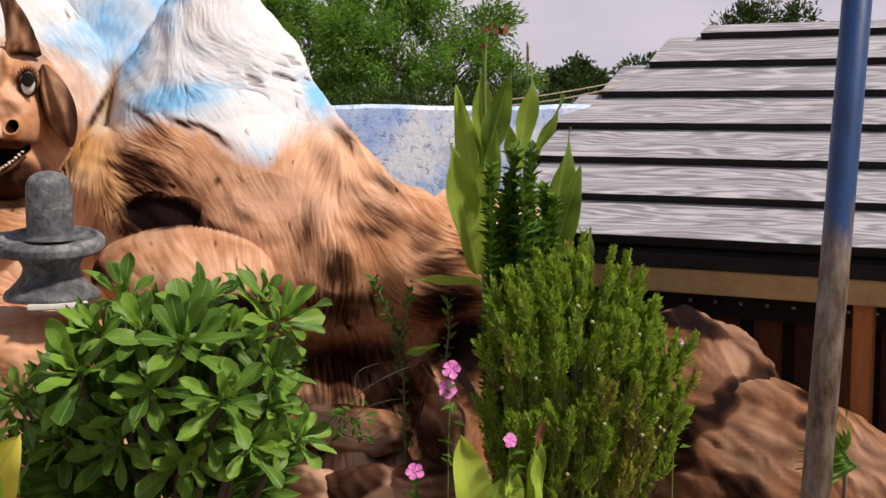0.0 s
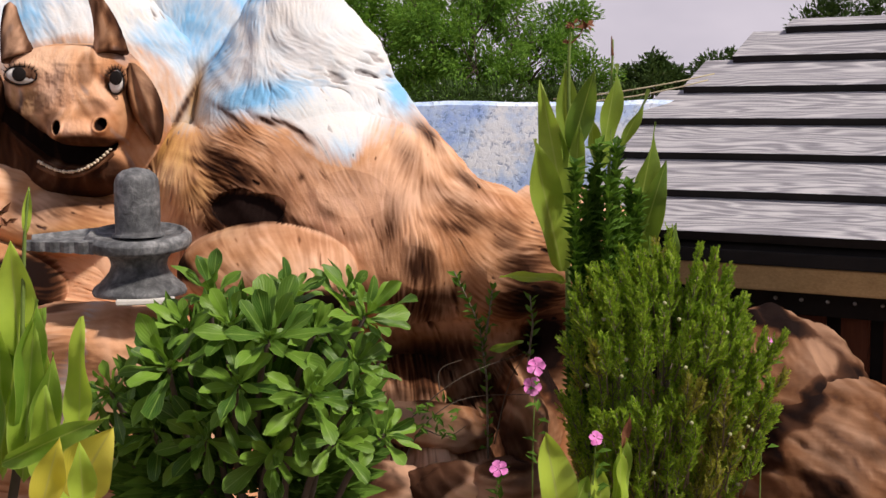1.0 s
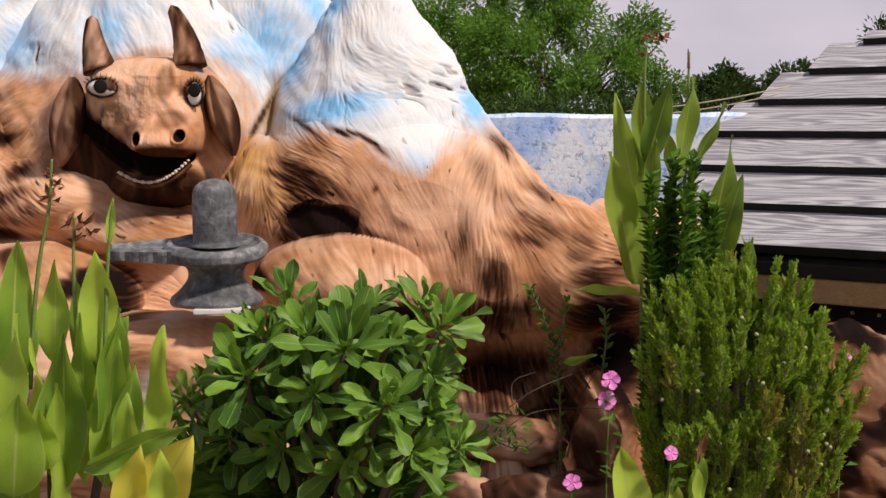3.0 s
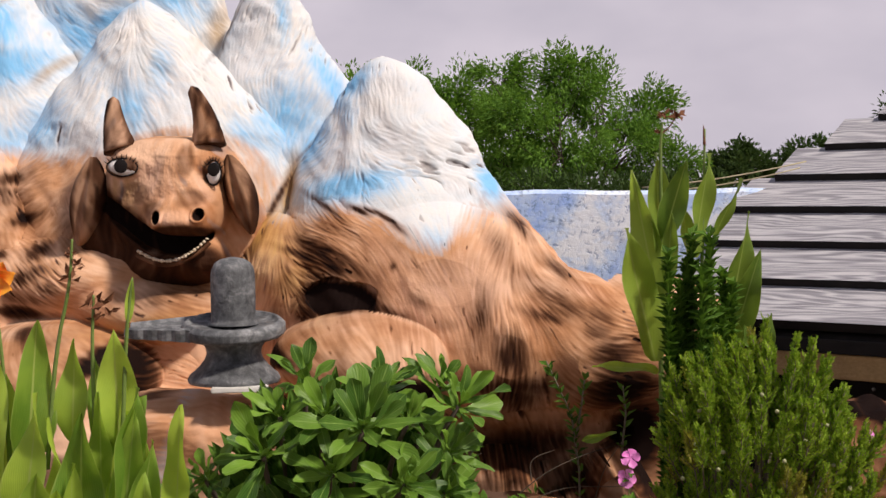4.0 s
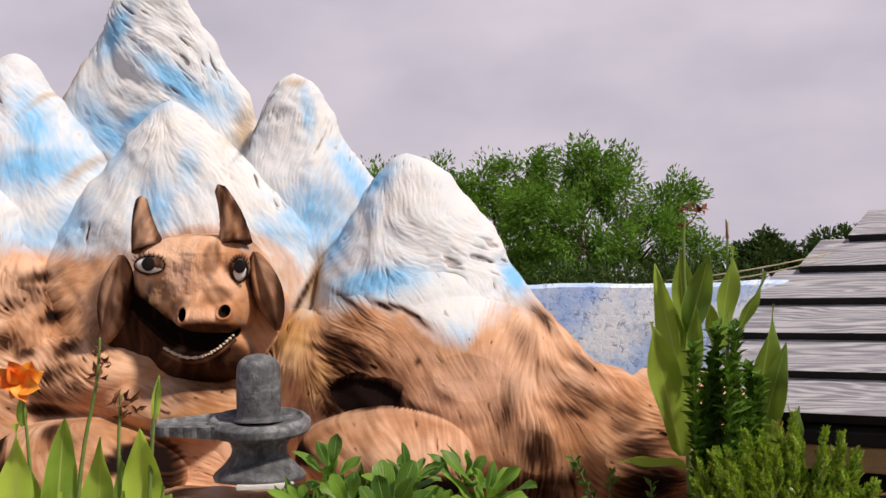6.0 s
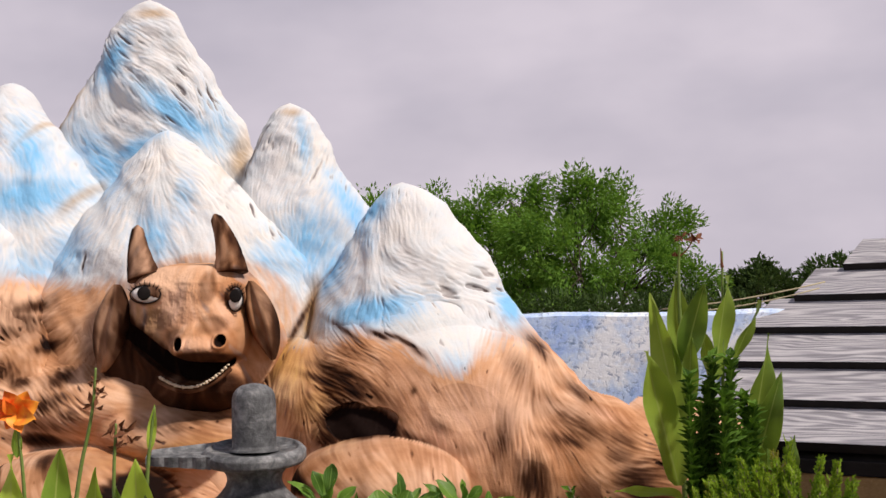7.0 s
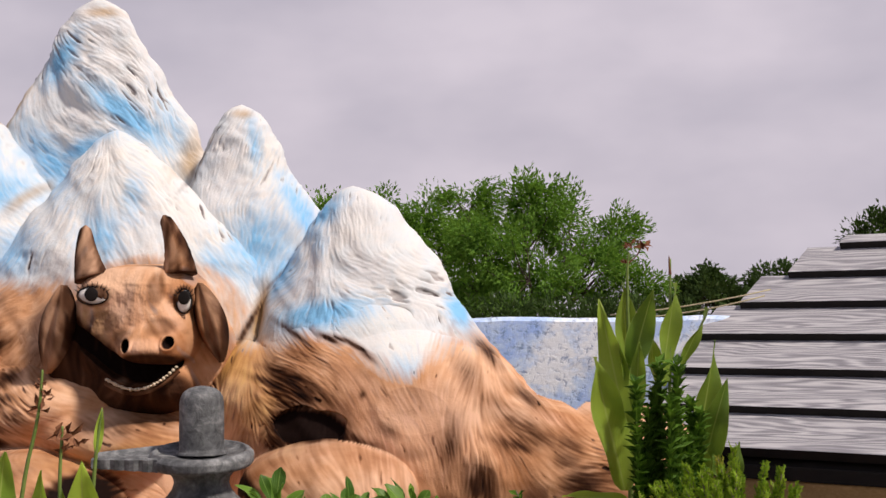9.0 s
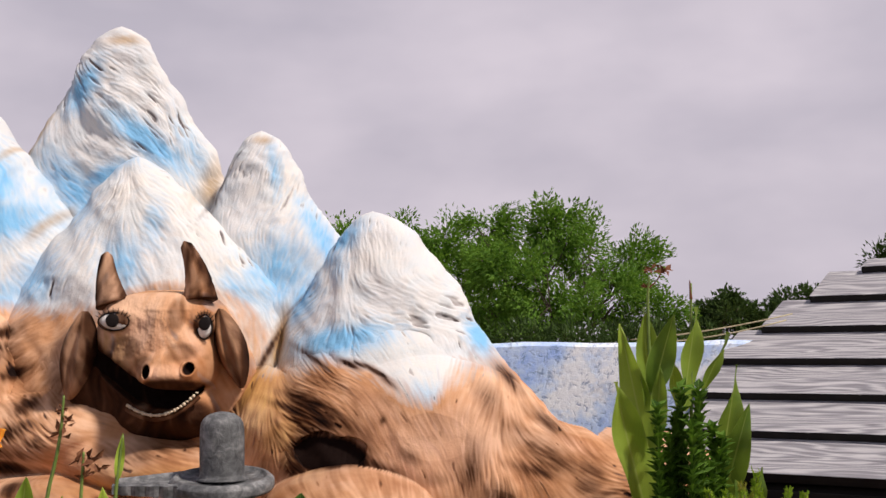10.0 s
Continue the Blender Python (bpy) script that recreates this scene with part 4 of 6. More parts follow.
        # brow folds, tuft and raked hair
        h += 2.6 * math.exp(-((v + 58 + 0.0012 * (u - 18) ** 2) / 3.5) ** 2) * sm(52, 25, abs(u - 18))
        h += 2.4 * fbm(u * 0.05, v * 0.05, 4.0) + 1.5 * abs(fbm(u * 0.18, v * 0.06, 8.0))
        p = Vector((ox + u * S, Y0 - h * S, oz - v * S))
        verts.append(p)
        pale = max(sm(0, 0.9, e(u, v, -20, -10, 50, 50)), sm(0, 0.9, e(u, v, 24, 52, 50, 18)), 0.8 * sm(0, 0.9, e(u, v, 62, 5, 28, 40)))
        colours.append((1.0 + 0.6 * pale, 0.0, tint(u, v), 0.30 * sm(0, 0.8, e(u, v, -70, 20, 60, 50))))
    for i, j in itertools.product(range(m), range(n)):
        if rise[i, j] > -66:
            o = i * (n + 1) + j
            faces.append((o, o + n + 1, o + n + 2, o + 1))
            mats.append(0)

    def face_y(u, v):
        return Y0 - bulge(u, v) * S

    def at(u, v, out=0.0):
        return Vector((ox + u * S, face_y(u, v) - out, oz - v * S))

    # horns: straight stout cones, blunt at the tip, set into the slope
    for (bu, bv), (tu, tv), r0, bow in (((-94, -70), (-110, -168), 0.060, -4), ((66, -76), (32, -186), 0.062, 7)):
        path, rr = [], []
        for k in range(15):
            t = k / 14
            u, v = bu + (tu - bu) * t + bow * math.sin(math.pi * t), bv + (tv - bv) * t
            path.append(Vector((ox + u * S, Y0 - 0.050 + 0.035 * t, oz - v * S)))
            rr.append(r0 * (1 - 0.70 * t) * (1.0 if t < 0.9 else math.sqrt(max(0.05, 1 - ((t - 0.9) / 0.103) ** 2))) * (1 + 0.05 * fbm(k * 0.9, bu, 1.0)))
        v, f = tube(path, rr, 22)
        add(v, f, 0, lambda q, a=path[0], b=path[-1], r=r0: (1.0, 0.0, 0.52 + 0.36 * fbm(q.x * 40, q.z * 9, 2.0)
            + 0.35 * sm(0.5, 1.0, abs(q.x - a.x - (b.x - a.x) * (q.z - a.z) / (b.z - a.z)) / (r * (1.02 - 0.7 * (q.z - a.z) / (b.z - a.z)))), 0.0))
    # ears: hanging, folded lobes
    for cx, cy, w, hgt, lean in ((-156, 22, 34, 80, 16), (122, 12, 31, 72, -18)):
        v, f, k = [], [], 22
        for a, b in itertools.product(range(k + 1), range(13)):
            s, t = a / k, b / 12 * 2 - 1
            ww = w * (math.sin(math.pi * min(1, 0.015 + 0.97 * s)) ** 0.7) * (1.08 - 0.22 * s)
            u = cx + lean * (s - 0.5) * 2 * -1 + t * ww
            vv = cy - hgt + 2 * hgt * s
            y = Y0 - 0.05 - 0.05 * (1 - t * t) * math.sin(math.pi * s) + 0.035 * math.exp(-((t + 0.1) / 0.25) ** 2) * math.sin(math.pi * s) - 0.04 * (1 - s) - 0.02 + 0.045 * t ** 4
            v.append((ox + u * S, y, oz - vv * S))
        f = [(a * 13 + b, (a + 1) * 13 + b, (a + 1) * 13 + b + 1, a * 13 + b + 1) for a, b in itertools.product(range(k), range(12))]
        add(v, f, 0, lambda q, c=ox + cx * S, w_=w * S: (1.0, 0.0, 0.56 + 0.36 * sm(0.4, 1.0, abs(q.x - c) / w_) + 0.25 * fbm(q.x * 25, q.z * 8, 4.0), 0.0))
    # eyes
    for cx, cy, rx, rz, tilt, px in ((-80, -38, 26, 14.5, -0.16, -1), (82, -27, 13, 20, -0.16, 1)):
        c = at(cx, cy, -0.012)
        for radx, radz, rady, off, mat, dx in ((rx, rz, 8, 0.004, 2, 0), (min(rx, rz) * 0.84, min(rx, rz) * (0.86 if rx > rz else 0.95), 2, 0.0205, 3, px)):
            v, f = [], []
            for a, b in itertools.product(range(9), range(20)):
                lat, lon = math.pi / 2 * a / 8, 2 * math.pi * b / 20
                x, z = radx * math.sin(lat) * math.cos(lon), radz * math.sin(lat) * math.sin(lon)
                x, z = x * math.cos(tilt) - z * math.sin(tilt), x * math.sin(tilt) + z * math.cos(tilt)
                v.append(c + Vector(((x + dx) * S, -off - rady * S * math.cos(lat), (z + (0 if mat == 2 else 2 if rx > rz else 6)) * S)))
            f = [(a * 20 + b, a * 20 + (b + 1) % 20, (a + 1) * 20 + (b + 1) % 20, (a + 1) * 20 + b) for a, b in itertools.product(range(8), range(20))]
            add(v, f, mat)
        # brow and lashes
        for k in range(9):
            q = math.pi * (0.12 + 0.76 * k / 8)
            a = c + Vector((rx * S * math.cos(q), -0.014, rz * S * math.sin(q) + 0.002))
            b = a + Vector((0.016 * math.cos(q), -0.006, 0.016 * math.sin(q) + 0.004))
            add(*tube((a, b), (0.0022, 0.0006), 5), 3)
        rim = [c + Vector((rx * 1.06 * S * math.cos(q), -0.010, rz * 1.1 * S * math.sin(q))) for q in (2 * math.pi * k / 24 for k in range(25))]
        add(*tube(rim, 0.0028, 6), 3)
    # teeth along the lower jaw
    for k in range(25):
        q = k / 24
        u = -52 + 122 * q
        v = 104 + 26 * math.sin(math.pi * (0.08 + 0.80 * q)) - 24 * q ** 3
        c = Vector((ox + u * S, Y0 - 0.165 - 0.045 * math.sin(math.pi * q), oz - v * S))
        bm = bmesh.new()
        bmesh.ops.create_icosphere(bm, subdivisions=2, radius=1.0)
        bm.verts.ensure_lookup_table()
        add([c + Vector((p.co.x * 0.0062, p.co.y * 0.008, p.co.z * (0.0055 + 0.0018 * math.sin(k * 2.3)))) for p in bm.verts], [tuple(w.index for w in g.verts) for g in bm.faces], 4)
        bm.free()
    gum = [Vector((ox + (-56 + 129 * q) * S, Y0 - 0.150 - 0.045 * math.sin(math.pi * q), oz - (111 + 26 * math.sin(math.pi * (0.08 + 0.80 * q)) - 24 * q ** 3) * S)) for q in (k / 16 for k in range(17))]
    add(*tube(gum, 0.008, 8), 0, (1, 0, 0.72, 0))
    mesh = from_arrays("bull_head", verts, faces)
    px, pz = np.array([v[0] for v in verts]), np.array([v[2] for v in verts])
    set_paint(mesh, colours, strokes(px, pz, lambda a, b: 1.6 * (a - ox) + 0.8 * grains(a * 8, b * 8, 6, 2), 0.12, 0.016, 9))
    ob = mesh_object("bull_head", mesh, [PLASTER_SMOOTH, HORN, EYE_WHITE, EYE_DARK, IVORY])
    mesh.polygons.foreach_set("material_index", mats)
    tagged(ob, "modelled brown bull head with horns, hanging ears and open mouth", "statue")


bull_head()


# ---- stone altar piece ----
def lingam():
    base = Vector((-0.633, 3.980, 1.034))
    S = 3.98 / 2277
    top = empty("stone_lingam", base, "dark grey stone lingam on a spouted round pedestal", "statue")
    o = base
    # pedestal
    prof = [(80, 0), (82, 6), (78, 14), (70, 20), (60, 30), (51, 42), (48, 52), (50, 62), (58, 72), (70, 80), (86, 84)]
    v, f = turned([(r * S, h * S) for r, h in prof])
    mesh_object("pedestal", from_arrays("pedestal", [Vector(p) + o for p in v], f), STONE, top)
    # basin with rim, tipped a little to the front
    tip = Matrix.Translation((0, 0, 95 * S)) @ Matrix.Rotation(radians(7.5), 4, "X") @ Matrix.Translation((0, 0, -95 * S))
    prof = [(60, 80), (88, 84), (92, 90), (92, 102), (88, 106), (84, 110), (78, 110), (75, 104), (40, 102)]
    v, f = turned([(r * S, h * S) for r, h in prof], 64)
    mesh_object("basin", from_arrays("basin", [tip @ Vector(p) + o for p in v], f), STONE, top)
    # spout: a tapering channel with notched sides
    bm = bmesh.new()
    rows = []
    for k in range(15):
        t = k / 14
        x, w = -66 - 116 * t, 62 - 32 * t
        y = -20 * t
        notch = 3.5 * (k % 3 == 1)
        lo, hi = 84 + 6 * t, 106 - 1 * t
        rows.append([bm.verts.new(o + tip @ Vector((a * S, b * S, c * S))) for a, b, c in
                     ((x, y - w + notch, lo), (x, y - w + notch, hi), (x, y - w + 10, hi + 2), (x, y - w * 0.4, hi - 7), (x, y + w * 0.4, hi - 7), (x, y + w - 10, hi + 2), (x, y + w, hi), (x, y + w, lo))])
    for a, b in zip(rows, rows[1:]):
        for k in range(8):
            bm.faces.new((a[k], a[(k + 1) % 8], b[(k + 1) % 8], b[k]))
    for r in (rows[0], rows[-1]):
        bm.faces.new(r)
    bmesh.ops.recalc_face_normals(bm, faces=bm.faces)
    part("spout", bm, STONE, top, smooth=False)
    # shaft
    prof = [(45, 102), (44, 106), (39, 108), (39.5, 150), (39, 190), (37, 202), (32, 211), (22, 218), (10, 221), (1, 222)]
    v, f = turned([(r * S, h * S) for r, h in prof], 40)
    mesh_object("shaft", from_arrays("shaft", [Vector(p) + o for p in v], f), STONE, top)
    bm = bmesh.new()
    box(bm, (0.17, 0.15, 0.016), Vector((-0.603, 3.900, 1.029)), 0.12, 0.003)
    slab = part("marble_slab", bm, MARBLE, smooth=False)
    tagged(slab, "thin white marble slab under the stone pedestal", "slab")


lingam()


# ---- hut with a plank roof ----
def hut():
    e = Vector((0.80, -0.60, 0.0))
    n = Vector((0.60, 0.80, 0.0))
    eave = Vector((1.05, 5.5, 1.02))
    hut_ob = empty("hut", (2.6, 5.6, 0.0), "small timber hut with a grey plank roof", "hut")
    slope = math.atan(0.60)
    basis = Matrix((e, n * math.cos(slope) + Vector((0, 0, 1)) * math.sin(slope), Vector((0, 0, 1)) * math.cos(slope) - n * math.sin(slope))).transposed()
    roof_bm = bmesh.new()
    outline = ((0.02, 0.02), (4.6, 0.02), (3.9, 1.92), (0.46, 1.92), (0.12, 1.3), (0.02, 0.8))
    low = [roof_bm.verts.new((a, b, -0.075)) for a, b in outline]
    high = [roof_bm.verts.new((a, b, -0.03)) for a, b in outline]
    roof_bm.faces.new(low[::-1])
    roof_bm.faces.new(high)
    for i in range(len(outline)):
        j = (i + 1) % len(outline)
        roof_bm.faces.new((low[i], low[j], high[j], high[i]))
    roof = part("roof", roof_bm, BLACK, hut_ob, smooth=False)
    run = 0.2975
    roof.matrix_parent_inverse = Matrix()
    roof.matrix_basis = Matrix.Translation(eave - hut_ob.location) @ basis.to_4x4()
    starts = (-0.06, -0.10, -0.125, -0.136, -0.005, 0.154, 0.339)
    for k, s0 in enumerate(starts):
        length = 4.8 - 0.12 * k - s0
        deep = 0.335 if k < 6 else 0.13
        bm = bmesh.new()
        segs = 30
        rows = []
        for i in range(segs + 1):
            x = length * i / segs
            w = 0.004 * fbm(x * 4, k * 3.0, 0.0)
            rows.append([bm.verts.new(c) for c in ((x, w, 0.0), (x, w, 0.042), (x, deep, 0.030), (x, deep, 0.0))])
        for a, b in zip(rows, rows[1:]):
            for q in range(4):
                bm.faces.new((a[q], b[q], b[(q + 1) % 4], a[(q + 1) % 4]))
        bm.faces.new(rows[0])
        bm.faces.new(rows[-1])
        bmesh.ops.recalc_face_normals(bm, faces=bm.faces)
        # front edges go black: the shade between planks is put into their colour
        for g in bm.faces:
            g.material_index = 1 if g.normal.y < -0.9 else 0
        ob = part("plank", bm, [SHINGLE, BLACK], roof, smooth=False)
        tilt = Matrix.Rotation(radians(-5.0), 4, "X")
        world_m = Matrix.Translation(eave + e * s0 + basis @ Vector((0, 0.047 + run * k, 0.0))) @ basis.to_4x4() @ tilt
        ob.matrix_parent_inverse = Matrix()
        ob.matrix_basis = (Matrix.Translation(hut_ob.location) @ roof.matrix_basis).inverted() @ world_m
    turn = math.atan2(e.y, e.x)
    bm = bmesh.new()
    box(bm, (4.6, 0.05, 0.10), eave + e * 2.3 + n * 0.05 - Vector((0, 0, 0.115)), turn, 0.004)
    part("fascia", bm, FASCIA, hut_ob, "yellowish timber fascia board", smooth=False)
    bm = bmesh.new()
    box(bm, (4.6, 0.03, 0.055), eave + e * 2.3 + n * 0.03 - Vector((0, 0, 0.035)), turn, 0.003)
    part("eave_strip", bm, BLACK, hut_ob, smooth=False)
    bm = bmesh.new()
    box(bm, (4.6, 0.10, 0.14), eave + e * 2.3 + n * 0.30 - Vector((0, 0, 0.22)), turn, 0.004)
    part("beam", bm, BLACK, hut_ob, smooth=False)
    for k in range(12):
        bm = bmesh.new()
        bmesh.ops.create_icosphere(bm, subdivisions=2, radius=0.009)
        bmesh.ops.translate(bm, vec=eave + e * (0.75 + 0.11 * k) + n * 0.245 - Vector((0, 0, 0.225)), verts=bm.verts)
        part("bolt", bm, BOLT, hut_ob)
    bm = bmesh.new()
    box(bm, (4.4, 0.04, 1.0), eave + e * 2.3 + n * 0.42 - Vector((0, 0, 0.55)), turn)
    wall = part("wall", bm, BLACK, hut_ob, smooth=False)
    shared = None
    for k in range(24):
        s = 0.35 + 0.175 * k
        bm = bmesh.new()
        box(bm, (0.12, 0.03, 0.95), (0, 0, 0), 0, 0.006)
        if shared is None:
            ob = part("board", bm, BOARD, wall, "red-brown vertical board, darkened for eave shade", smooth=False)
            shared = ob.data
        else:
            bm.free()
            ob = new("board", shared)
            ob.parent = wall
        out = 0.0 if k % 3 else 0.03
        world_m = Matrix.Translation(eave + e * s + n * (0.385 - out) - Vector((0, 0, 0.66))) @ Matrix.Rotation(turn, 4, "Z")
        ob.matrix_parent_inverse = Matrix()
        ob.matrix_basis = Matrix.Translation(-(wall.matrix_parent_inverse @ Vector((0, 0, 0)))) @ Matrix.Translation(-hut_ob.location) @ world_m
    # post; its sunlit look is in the brighter timber colour
    bm = bmesh.new()
    box(bm, (0.075, 0.075, 1.0), eave + e * 1.50 + n * 0.10 - Vector((0, 0, 0.66)), turn, 0.006)
    part("post", bm, POST, hut_ob, "orange-brown timber post", smooth=False)
    # back wall panels close the hut
    bm = bmesh.new()
    box(bm, (4.2, 0.05, 1.9), eave + e * 2.2 + n * 1.60 - Vector((0, 0, 0.10)), turn)
    part("back_panel", bm, BLACK, hut_ob, smooth=False)


hut()


def ropes():
    for a, b, sag in (((1.74, 6.02, 1.75), (1.00, 6.20, 1.635), 0.015), ((1.70, 5.98, 1.72), (1.05, 6.20, 1.615), 0.02)):
        v, f = tube(bend(a, b, sag), 0.0034, 6)
        ob = mesh_object("rope", from_arrays("rope", v, f), ROPE)
        tagged(ob, "pale thin rope stretched from hut roof to wall", "rope", "ropes at the hut")


ropes()


def pole():
    v, f = tube((Vector((0.862, 1.95, -0.05)), Vector((1.035, 2.02, 2.6))), 0.024, 20)
    ob = mesh_object("steel_pole", from_arrays("steel_pole", v, f), POLE)
    tagged(ob, "leaning round steel pole, blue paint worn to rust lower down", "pole")


pole()


# ---- plants ----
def scatter(name, places, dirs, ups, sizes, material, parent, label="", width=0.4, kind="stuff", fold=0.25):
    """Many small leaves in one mesh: a folded, pointed blade of two halves at every place."""
    places, dirs, ups = (np.asarray(a, dtype=float) for a in (places, dirs, ups))
    sizes = np.asarray(sizes, dtype=float)[:, None]
    d = dirs / (np.linalg.norm(dirs, axis=1, keepdims=True) + 1e-9)
    s = np.cross(d, ups)
    s /= np.linalg.norm(s, axis=1, keepdims=True) + 1e-9
    u = np.cross(s, d)
    w = width * sizes
    rows = [places, places + d * sizes * 0.45 - s * w * 0.5 + u * w * fold, places + d * sizes * 0.5, places + d * sizes * 0.45 + s * w * 0.5 + u * w * fold, places + d * sizes - u * sizes * 0.10]
    n = len(places)
    verts = np.stack(rows, axis=1).reshape(-1, 3)
    base = np.arange(n)[:, None] * 5
    faces = np.concatenate([base + np.array([[0, 2, 4, 1]]), base + np.array([[0, 3, 4, 2]])]).tolist()
    uv = np.tile(np.array([[0.5, 0], [0, 0.45], [0.5, 0.5], [1, 0.45], [0.5, 1]]), (n, 1))
    ob = mesh_object(name, from_arrays(name, verts.tolist(), faces, uv), material, parent, label, smooth=False)
    return tagged(ob, kind=kind)


def blade(length, width, shape="lance", bow=0.1, fold=0.2, wave=0.0, segs=12, seed=0.0):
    """A single leaf along +Y, facing +Z: verts, faces and uvs."""
    verts, faces, uvs = [], [], []
    m = 5
    for i in range(segs + 1):
        t = i / segs
        if shape == "lance":
            w = math.sin(math.pi * t ** 0.85) ** 0.85 * (1.0 - 0.35 * t) + 0.05 * (1 - t)
        else:
            w = 0.14 + 0.95 * sm(0.05, 0.75, t) if t < 0.8 else 1.06 * math.sqrt(max(0.0, 1 - ((t - 0.8) / 0.205) ** 2))
        for j in range(m):
            q = j / (m - 1) * 2 - 1
            x = q * w * width * 0.5
            z = fold * abs(x) + bow * length * t * t + wave * length * math.sin(t * 9 + seed + q) * abs(q) * 0.1
            verts.append((x * (1 - 0.1 * fold), length * t * (1 - 0.25 * bow * t), z))
            uvs.append((j / (m - 1), t))
    for i, j in itertools.product(range(segs), range(m - 1)):
        faces.append((i * m + j, i * m + j + 1, (i + 1) * m + j + 1, (i + 1) * m + j))
    return verts, faces, uvs


def aim(at, direction, facing, twist=0.0):
    """Matrix with +Y along direction and +Z towards facing."""
    y = Vector(direction).normalized()
    z = Vector(facing) - y * Vector(facing).dot(y)
    if z.length < 1e-4:
        z = y.orthogonal()
    z.normalize()
    x = y.cross(z)
    m = Matrix((x, y, z)).transposed().to_4x4()
    return Matrix.Translation(at) @ m @ Matrix.Rotation(twist, 4, "Y")


def root(parent, at, top, radius=0.014):
    stalk(parent, [Vector((at[0], at[1], -0.03)), Vector((at[0], at[1], 0.3)), Vector(top)], radius, BARK, "stem", radius * 0.7)


def canna_leaf(parent, base, tip, width, twist=0.0, bow=0.06, material=None, label="", name="leaf"):
    base, tip = Vector(base), Vector(tip)
    v, f, uv = blade((tip - base).length, width * 1.36, "lance", bow, 0.42, 0.5, 14, base.x * 9)
    m = aim(base, tip - base, (0.1, -1.0, 0.15), twist * 0.75)
    mesh = from_arrays(name, [m @ Vector(p) for p in v], f, uv)
    return mesh_object(name, mesh, material or CANNA, parent, label)


def stalk(parent, points, radius, material=None, name="stalk", tip=None):
    for _ in range(2):
        cut = [points[0]]
        for a, b in zip(points, points[1:]):
            cut += [a.lerp(b, 0.25), a.lerp(b, 0.75)]
        points = cut + [points[-1]]
    v, f = tube(points, [radius + ((tip if tip is not None else radius * 0.5) - radius) * i / (len(points) - 1) for i in range(len(points))], 7)
    return mesh_object(name, from_arrays(name, v, f), material or STEM, parent)


def seed_head(parent, at, size, seed, material=None, name="dried_flower"):
    """A shrivelled flower: a few curled dry flaps."""
    r = random.Random(seed)
    n = 7
    ps = [Vector(at) + Vector((r.uniform(-1, 1), r.uniform(-1, 1), r.uniform(-0.6, 1))) * size * 0.25 for _ in range(n)]
    ds = [(r.uniform(-1, 1), r.uniform(-1, 1), r.uniform(-0.3, 1.4)) for _ in range(n)]
    us = [(r.uniform(-1, 1), -1, r.uniform(-1, 1)) for _ in range(n)]
    return scatter(name, ps, ds, us, [size * r.uniform(0.6, 1.0) for _ in range(n)], material or DRY, parent, width=0.45, kind="", fold=0.4)


def canna_by_hut():
    ob = empty("canna_plant", (0.708, 3.980, 0.566)[:2] + (0.0,), "tall canna plant with broad upright light green leaves", "plant")
    for b, t, w, tw, bow in (
            ((0.670, 3.930, 1.091), (0.564, 3.900, 1.507), 0.118, 0.35, 0.04), ((0.701, 3.980, 1.199), (0.608, 4.000, 1.678), 0.094, -0.5, -0.03),
            ((0.703, 4.000, 1.390), (0.683, 4.020, 1.735), 0.076, 0.2, 0.03), ((0.702, 3.970, 1.462), (0.771, 3.940, 1.718), 0.078, -0.3, 0.10),
            ((0.802, 4.000, 1.407), (0.854, 4.020, 1.734), 0.066, 0.5, 0.02), ((0.830, 4.000, 1.389), (0.942, 3.980, 1.658), 0.030, 0.7, 0.05),
            ((0.702, 3.900, 1.327), (0.711, 3.880, 1.557), 0.050, -0.2, 0.02), ((0.912, 4.000, 1.194), (0.974, 4.000, 1.552), 0.070, 0.4, 0.02),
            ((0.903, 3.950, 1.112), (0.993, 3.920, 1.439), 0.084, -0.35, 0.04), ((0.909, 3.900, 1.118), (0.878, 3.880, 1.255), 0.055, 0.2, 0.02),
            ((0.999, 3.900, 1.100), (1.020, 3.900, 1.241), 0.035, 0.2, 0.02), ((0.788, 4.020, 1.370), (0.779, 4.050, 1.582), 0.05, 0.8, 0.0),
            ((0.962, 3.920, 1.133), (0.937, 3.900, 1.204), 0.04, 0.1, 0.0)):
        canna_leaf(ob, b, t, w * 0.95, tw, bow, CANNA_DEEP)
    canna_leaf(ob, (0.673, 3.900, 1.061), (0.493, 3.840, 1.110), 0.036, 0.9, -0.22, label="drooping narrow leaf")
    for pts, r in ((((0.712, 4.000, 0.561), (0.697, 4.000, 1.091), (0.704, 4.000, 1.443), (0.697, 4.000, 1.742), (0.705, 4.000, 1.829)), 0.011),
                   (((0.857, 4.020, 0.554), (0.820, 4.000, 1.089), (0.836, 4.020, 1.529), (0.841, 4.020, 1.808)), 0.009),
                   (((0.945, 4.020, 0.553), (0.924, 4.000, 1.000), (0.934, 4.000, 1.264)), 0.012)):
        stalk(ob, [Vector(p) for p in pts], r, tip=0.003)
    for at, s, k in (((0.708, 4.000, 1.847), 0.03, 1), ((0.749, 4.000, 1.843), 0.045, 2), ((0.694, 4.000, 1.794), 0.02, 3)):
        seed_head(ob, at, s, k)
    stalk(ob, [Vector((0.704, 4.000, 1.794)), Vector((0.735, 4.000, 1.820)), Vector((0.749, 4.000, 1.860))], 0.003, DRY)
    stalk(ob, [Vector((0.840, 4.020, 1.758)), Vector((0.837, 4.020, 1.818))], 0.006, DRY, tip=0.001)


